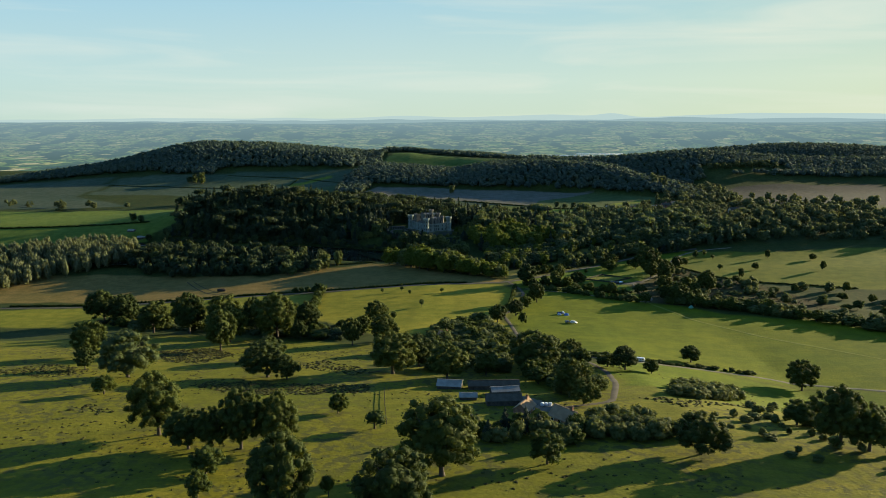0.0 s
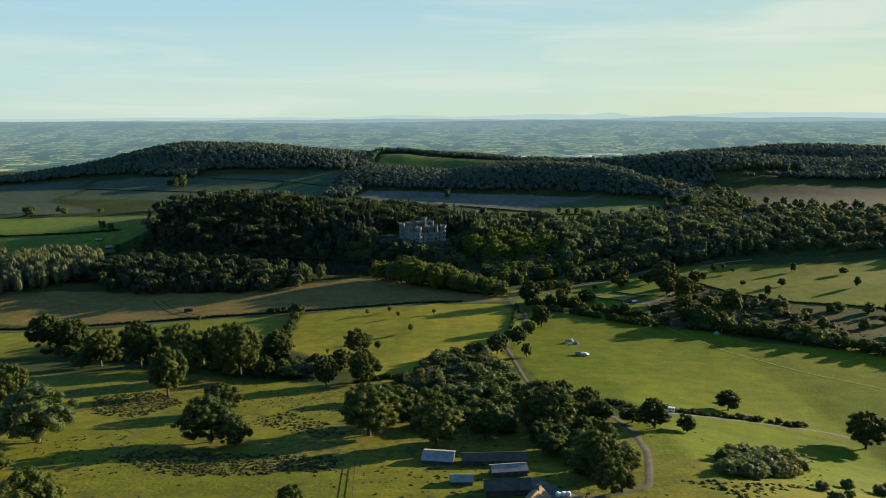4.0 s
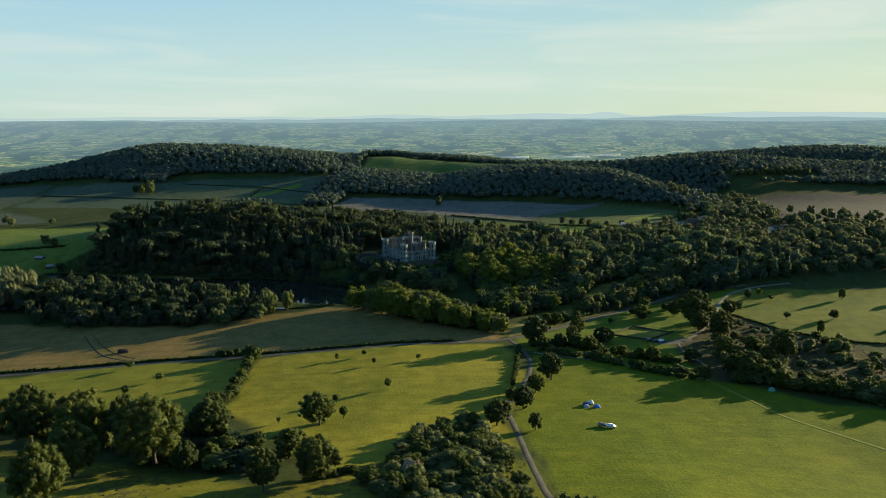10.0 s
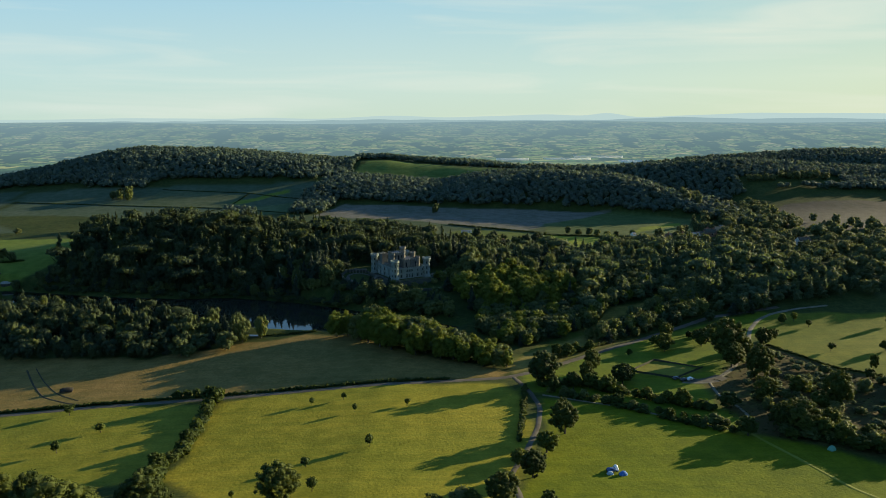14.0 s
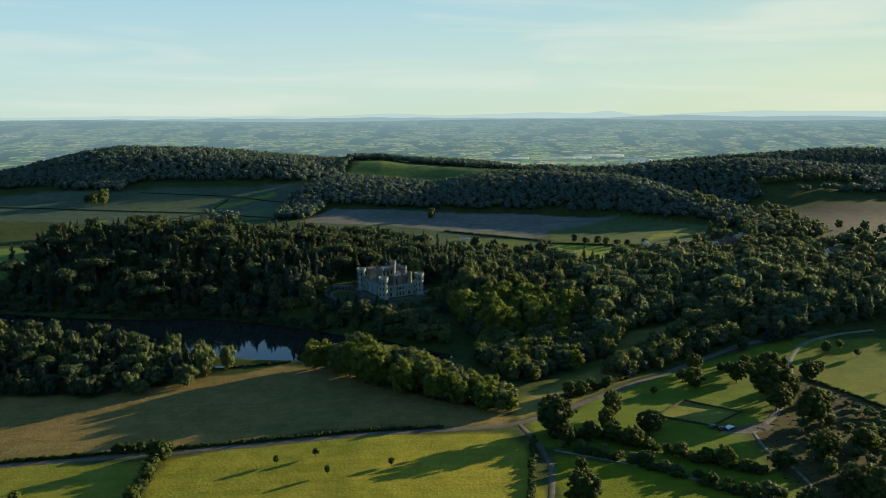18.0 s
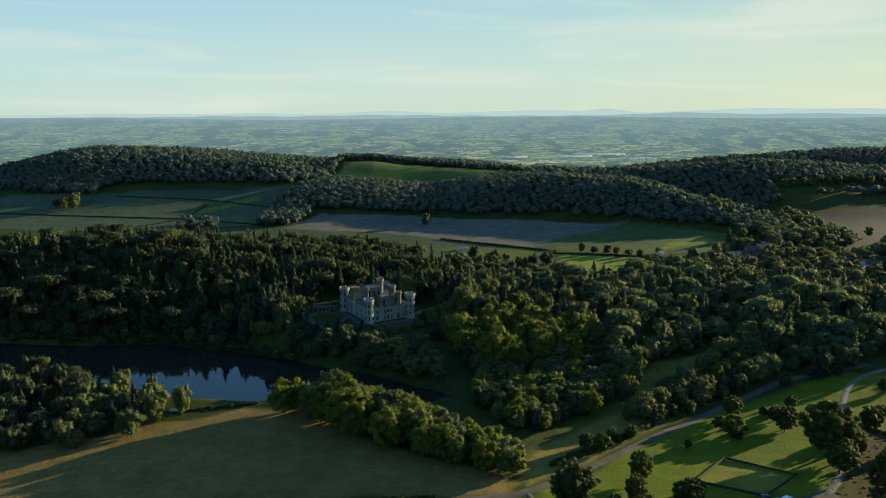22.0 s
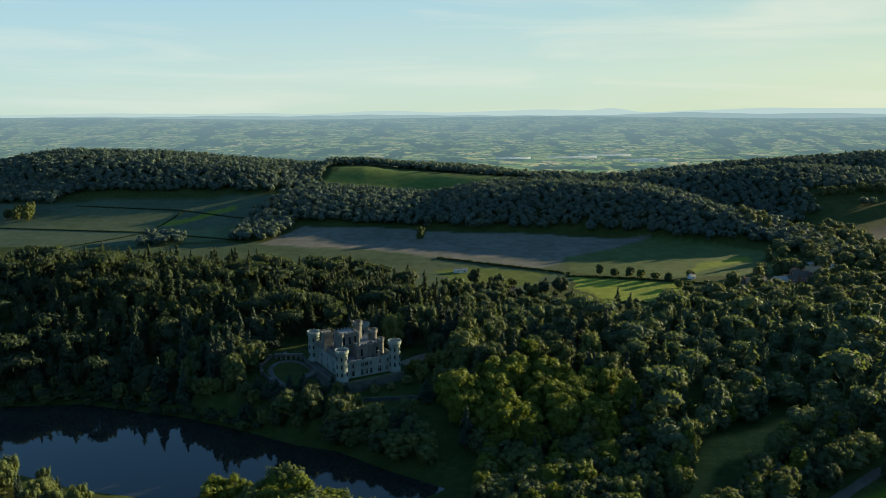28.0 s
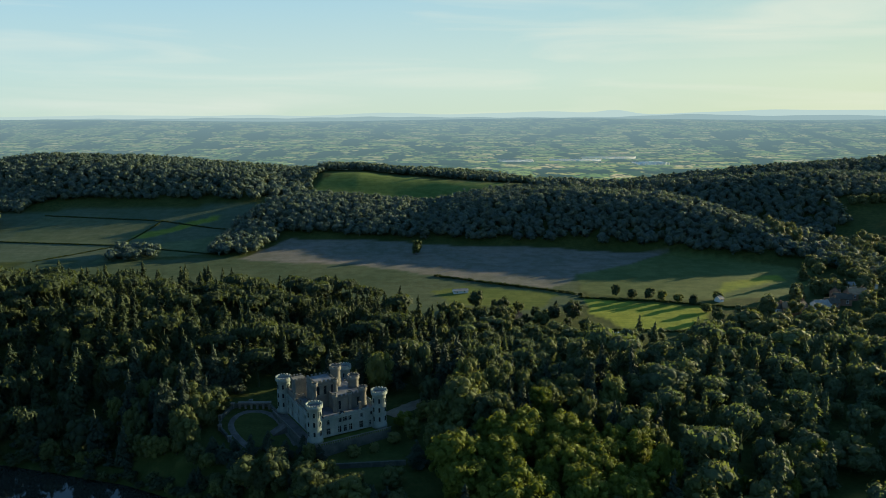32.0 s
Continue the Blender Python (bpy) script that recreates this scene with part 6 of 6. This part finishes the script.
def car(x, y, turn, colour, label, long=4.4, wide=1.8, high=1.5, van=False):
    ob = tagged(new("parked_car"), label, "car", group="cars in the meadow")
    ob.matrix_basis = pose(x, y, at_ground(x, y) + 0.12, 0, 0, turn)
    L, W = long / 2, wide / 2
    side = [(-L, 0.3), (L, 0.3), (L, 0.75), (L * 0.55, 0.95), (L * 0.2, high), (-L * 0.75, high), (-L * 0.98, 0.95)] if not van else [(-L, 0.3), (L, 0.3), (L, 0.9), (L * 0.7, 1.1), (L * 0.5, high), (-L, high), (-L, 0.9)]
    bm = bmesh.new()
    rows = [[bm.verts.new((px, s * W * (0.82 if pz > 1.0 else 1.0), pz)) for px, pz in side] for s in (-1, 1)]
    bm.faces.new(rows[0]), bm.faces.new(rows[1][::-1])
    for k in range(len(side)):
        bm.faces.new((rows[0][k], rows[1][k], rows[1][(k + 1) % len(side)], rows[0][(k + 1) % len(side)]))
    bmesh.ops.bevel(bm, geom=bm.edges[:], offset=0.07, segments=2, affect="EDGES")
    part("body", finish("body", bm, paint(colour), True), ob)
    for s in (-1, 1):
        part("window", boxes("window", GLASS, (-L * 0.65, L * 0.28, s * W * 0.86 - 0.03, s * W * 0.86 + 0.03, high * 0.68, high * 0.92)), ob, "dark side window")
    part("windscreen", boxes("windscreen", GLASS, (L * 0.34, L * 0.42, -W * 0.75, W * 0.75, high * 0.70, high * 0.90)), ob)
    for sx in (-0.62, 0.62):
        for sy in (-1, 1):
            w = part("wheel", turned("wheel", TYRE, [(0.30, -0.1), (0.33, -0.06), (0.33, 0.06), (0.30, 0.1)], 14), ob)
            w.matrix_basis = pose(sx * L, sy * W * 0.95, 0.33, 90)
            part("rim", turned("rim", TIN, [(0.2, -0.11), (0.2, 0.11)], 10), w)
    return ob


def tent(x, y, turn, colour, label, long=3.4, wide=2.8, high=1.9):
    ob = tagged(new("tent"), label, "tent", group="tents in the meadow")
    ob.matrix_basis = pose(x, y, at_ground(x, y), 0, 0, turn)
    cloth = plain("tent_cloth", tuple(0.8 * c for c in colour), colour, 1.5, 0.7)
    bm = bmesh.new()
    rows = []
    for k in range(7):
        u = -1 + k / 3
        h = high * math.sqrt(max(0.02, 1 - 0.75 * u * u))
        rows.append([bm.verts.new((u * long / 2, math.cos(a * math.pi / 8) * wide / 2 * (1 - 0.25 * u * u), math.sin(a * math.pi / 8) * h)) for a in range(9)])
    for a, b in zip(rows, rows[1:]):
        for k in range(8):
            bm.faces.new((a[k], a[k + 1], b[k + 1], b[k]))
    bm.faces.new(rows[0]), bm.faces.new(rows[-1][::-1])
    part("fly_sheet", finish("fly_sheet", bm, cloth, True), ob)
    part("door_flap", boxes("door_flap", DARK, (long / 2 - 0.03, long / 2 + 0.04, -0.5, 0.5, 0.02, 0.8)), ob)
    return ob


tent(74.5, 455, 20, (0.06, 0.16, 0.42), "blue dome tent in the meadow", 2.8, 2.3, 1.5)
car(71.2, 457.5, 15, (0.05, 0.09, 0.20), "dark blue car beside the tents")
tent(73, 460, 100, (0.75, 0.76, 0.74), "white awning beside the blue tent", 2.2, 2.0, 1.7)
tent(70, 455.5, 0, (0.35, 0.42, 0.50), "pale grey-blue small tent", 2.4, 1.8, 1.2)
car(74.8, 429.5, -20, (0.72, 0.72, 0.70), "white estate car in the meadow", 4.0)
car(71.6, 431.0, 10, (0.16, 0.15, 0.13), "small dark car parked in the meadow", 3.6)
tent(160.5, 476, 30, (0.12, 0.30, 0.22), "green dome tent near the hedge", 3.0, 2.6, 1.8)
car(121, 358.8, -25, (0.62, 0.68, 0.74), "pale blue-white car under the tree")
car(133, 557, 35, (0.75, 0.75, 0.73), "white car parked by the court", 4.4)
car(129.5, 556, 30, (0.03, 0.03, 0.035), "black car parked by the court", 4.2)
car(126.5, 558.5, 30, (0.06, 0.06, 0.07), "dark grey car parked by the court", 4.2)
car(121, 862, 10, (0.78, 0.78, 0.76), "white delivery van in the nursery yard", 5.2, 2.0, 2.3, True)
car(128, 866, 5, (0.70, 0.70, 0.70), "white van in the nursery yard", 5.2, 2.0, 2.2, True)
caravan = tagged(new("caravan"), "white touring caravan on the track", "caravan")
caravan.matrix_basis = pose(90.8, 335.7, at_ground(90.8, 335.7) + 0.12, 0, 0, -22) @ Matrix.Scale(0.72, 4)
part("body", boxes("body", paint((0.80, 0.80, 0.78)), (-2.6, 2.6, -1.1, 1.1, 0.45, 2.5), bevel=0.22), caravan)
for s in (-1, 1):
    for k in (-1.6, 0, 1.6):
        part("window", boxes("window", GLASS, (k - 0.5, k + 0.5, s * 1.1 - 0.02, s * 1.1 + 0.02, 1.4, 2.0)), caravan)
    w = part("wheel", turned("wheel", TYRE, [(0.28, -0.1), (0.31, 0), (0.28, 0.1)], 14), caravan)
    w.matrix_basis = pose(0, s * 0.95, 0.31, 90)
part("drawbar", boxes("drawbar", DARK, (2.6, 3.7, -0.06, 0.06, 0.4, 0.52)), caravan)

# dark thatched hay shelter in the stubble
hut = tagged(new("hay_shelter"), "dark rounded hay shelter in the stubble field", "shelter")
hut.matrix_basis = pose(-181, 566, at_ground(-181, 566), 0, 0, 20) @ Matrix.Scale(0.66, 4)
THATCH = plain("weathered_dark_thatch", (0.022, 0.020, 0.017), (0.045, 0.04, 0.033), 0.6, 1.0)
bm = bmesh.new()
rows = [[bm.verts.new((u * 4.6, math.cos(a * math.pi / 10) * 3.0 * (1 - 0.12 * u * u), 1.0 + math.sin(a * math.pi / 10) * 2.6 * math.sqrt(1 - 0.45 * u * u))) for a in range(11)] for u in (-1, -0.75, -0.4, 0, 0.4, 0.75, 1)]
for a, b in zip(rows, rows[1:]):
    for k in range(10):
        bm.faces.new((a[k], a[k + 1], b[k + 1], b[k]))
bm.faces.new(rows[0]), bm.faces.new(rows[-1][::-1])
part("roof", finish("roof", bm, THATCH, True), hut)
part("hay", boxes("hay", plain("old_hay", (0.12, 0.09, 0.04), (0.2, 0.15, 0.07), 0.8), (-4.2, 4.2, -2.6, 2.6, -0.3, 1.3), bevel=0.3), hut)
for sx in (-4.2, 0, 4.2):
    for sy in (-2.7, 2.7):
        part("post", turned("post", BOARD, [(0.12, -0.4), (0.1, 1.6)], 8, at=(sx, sy)), hut)
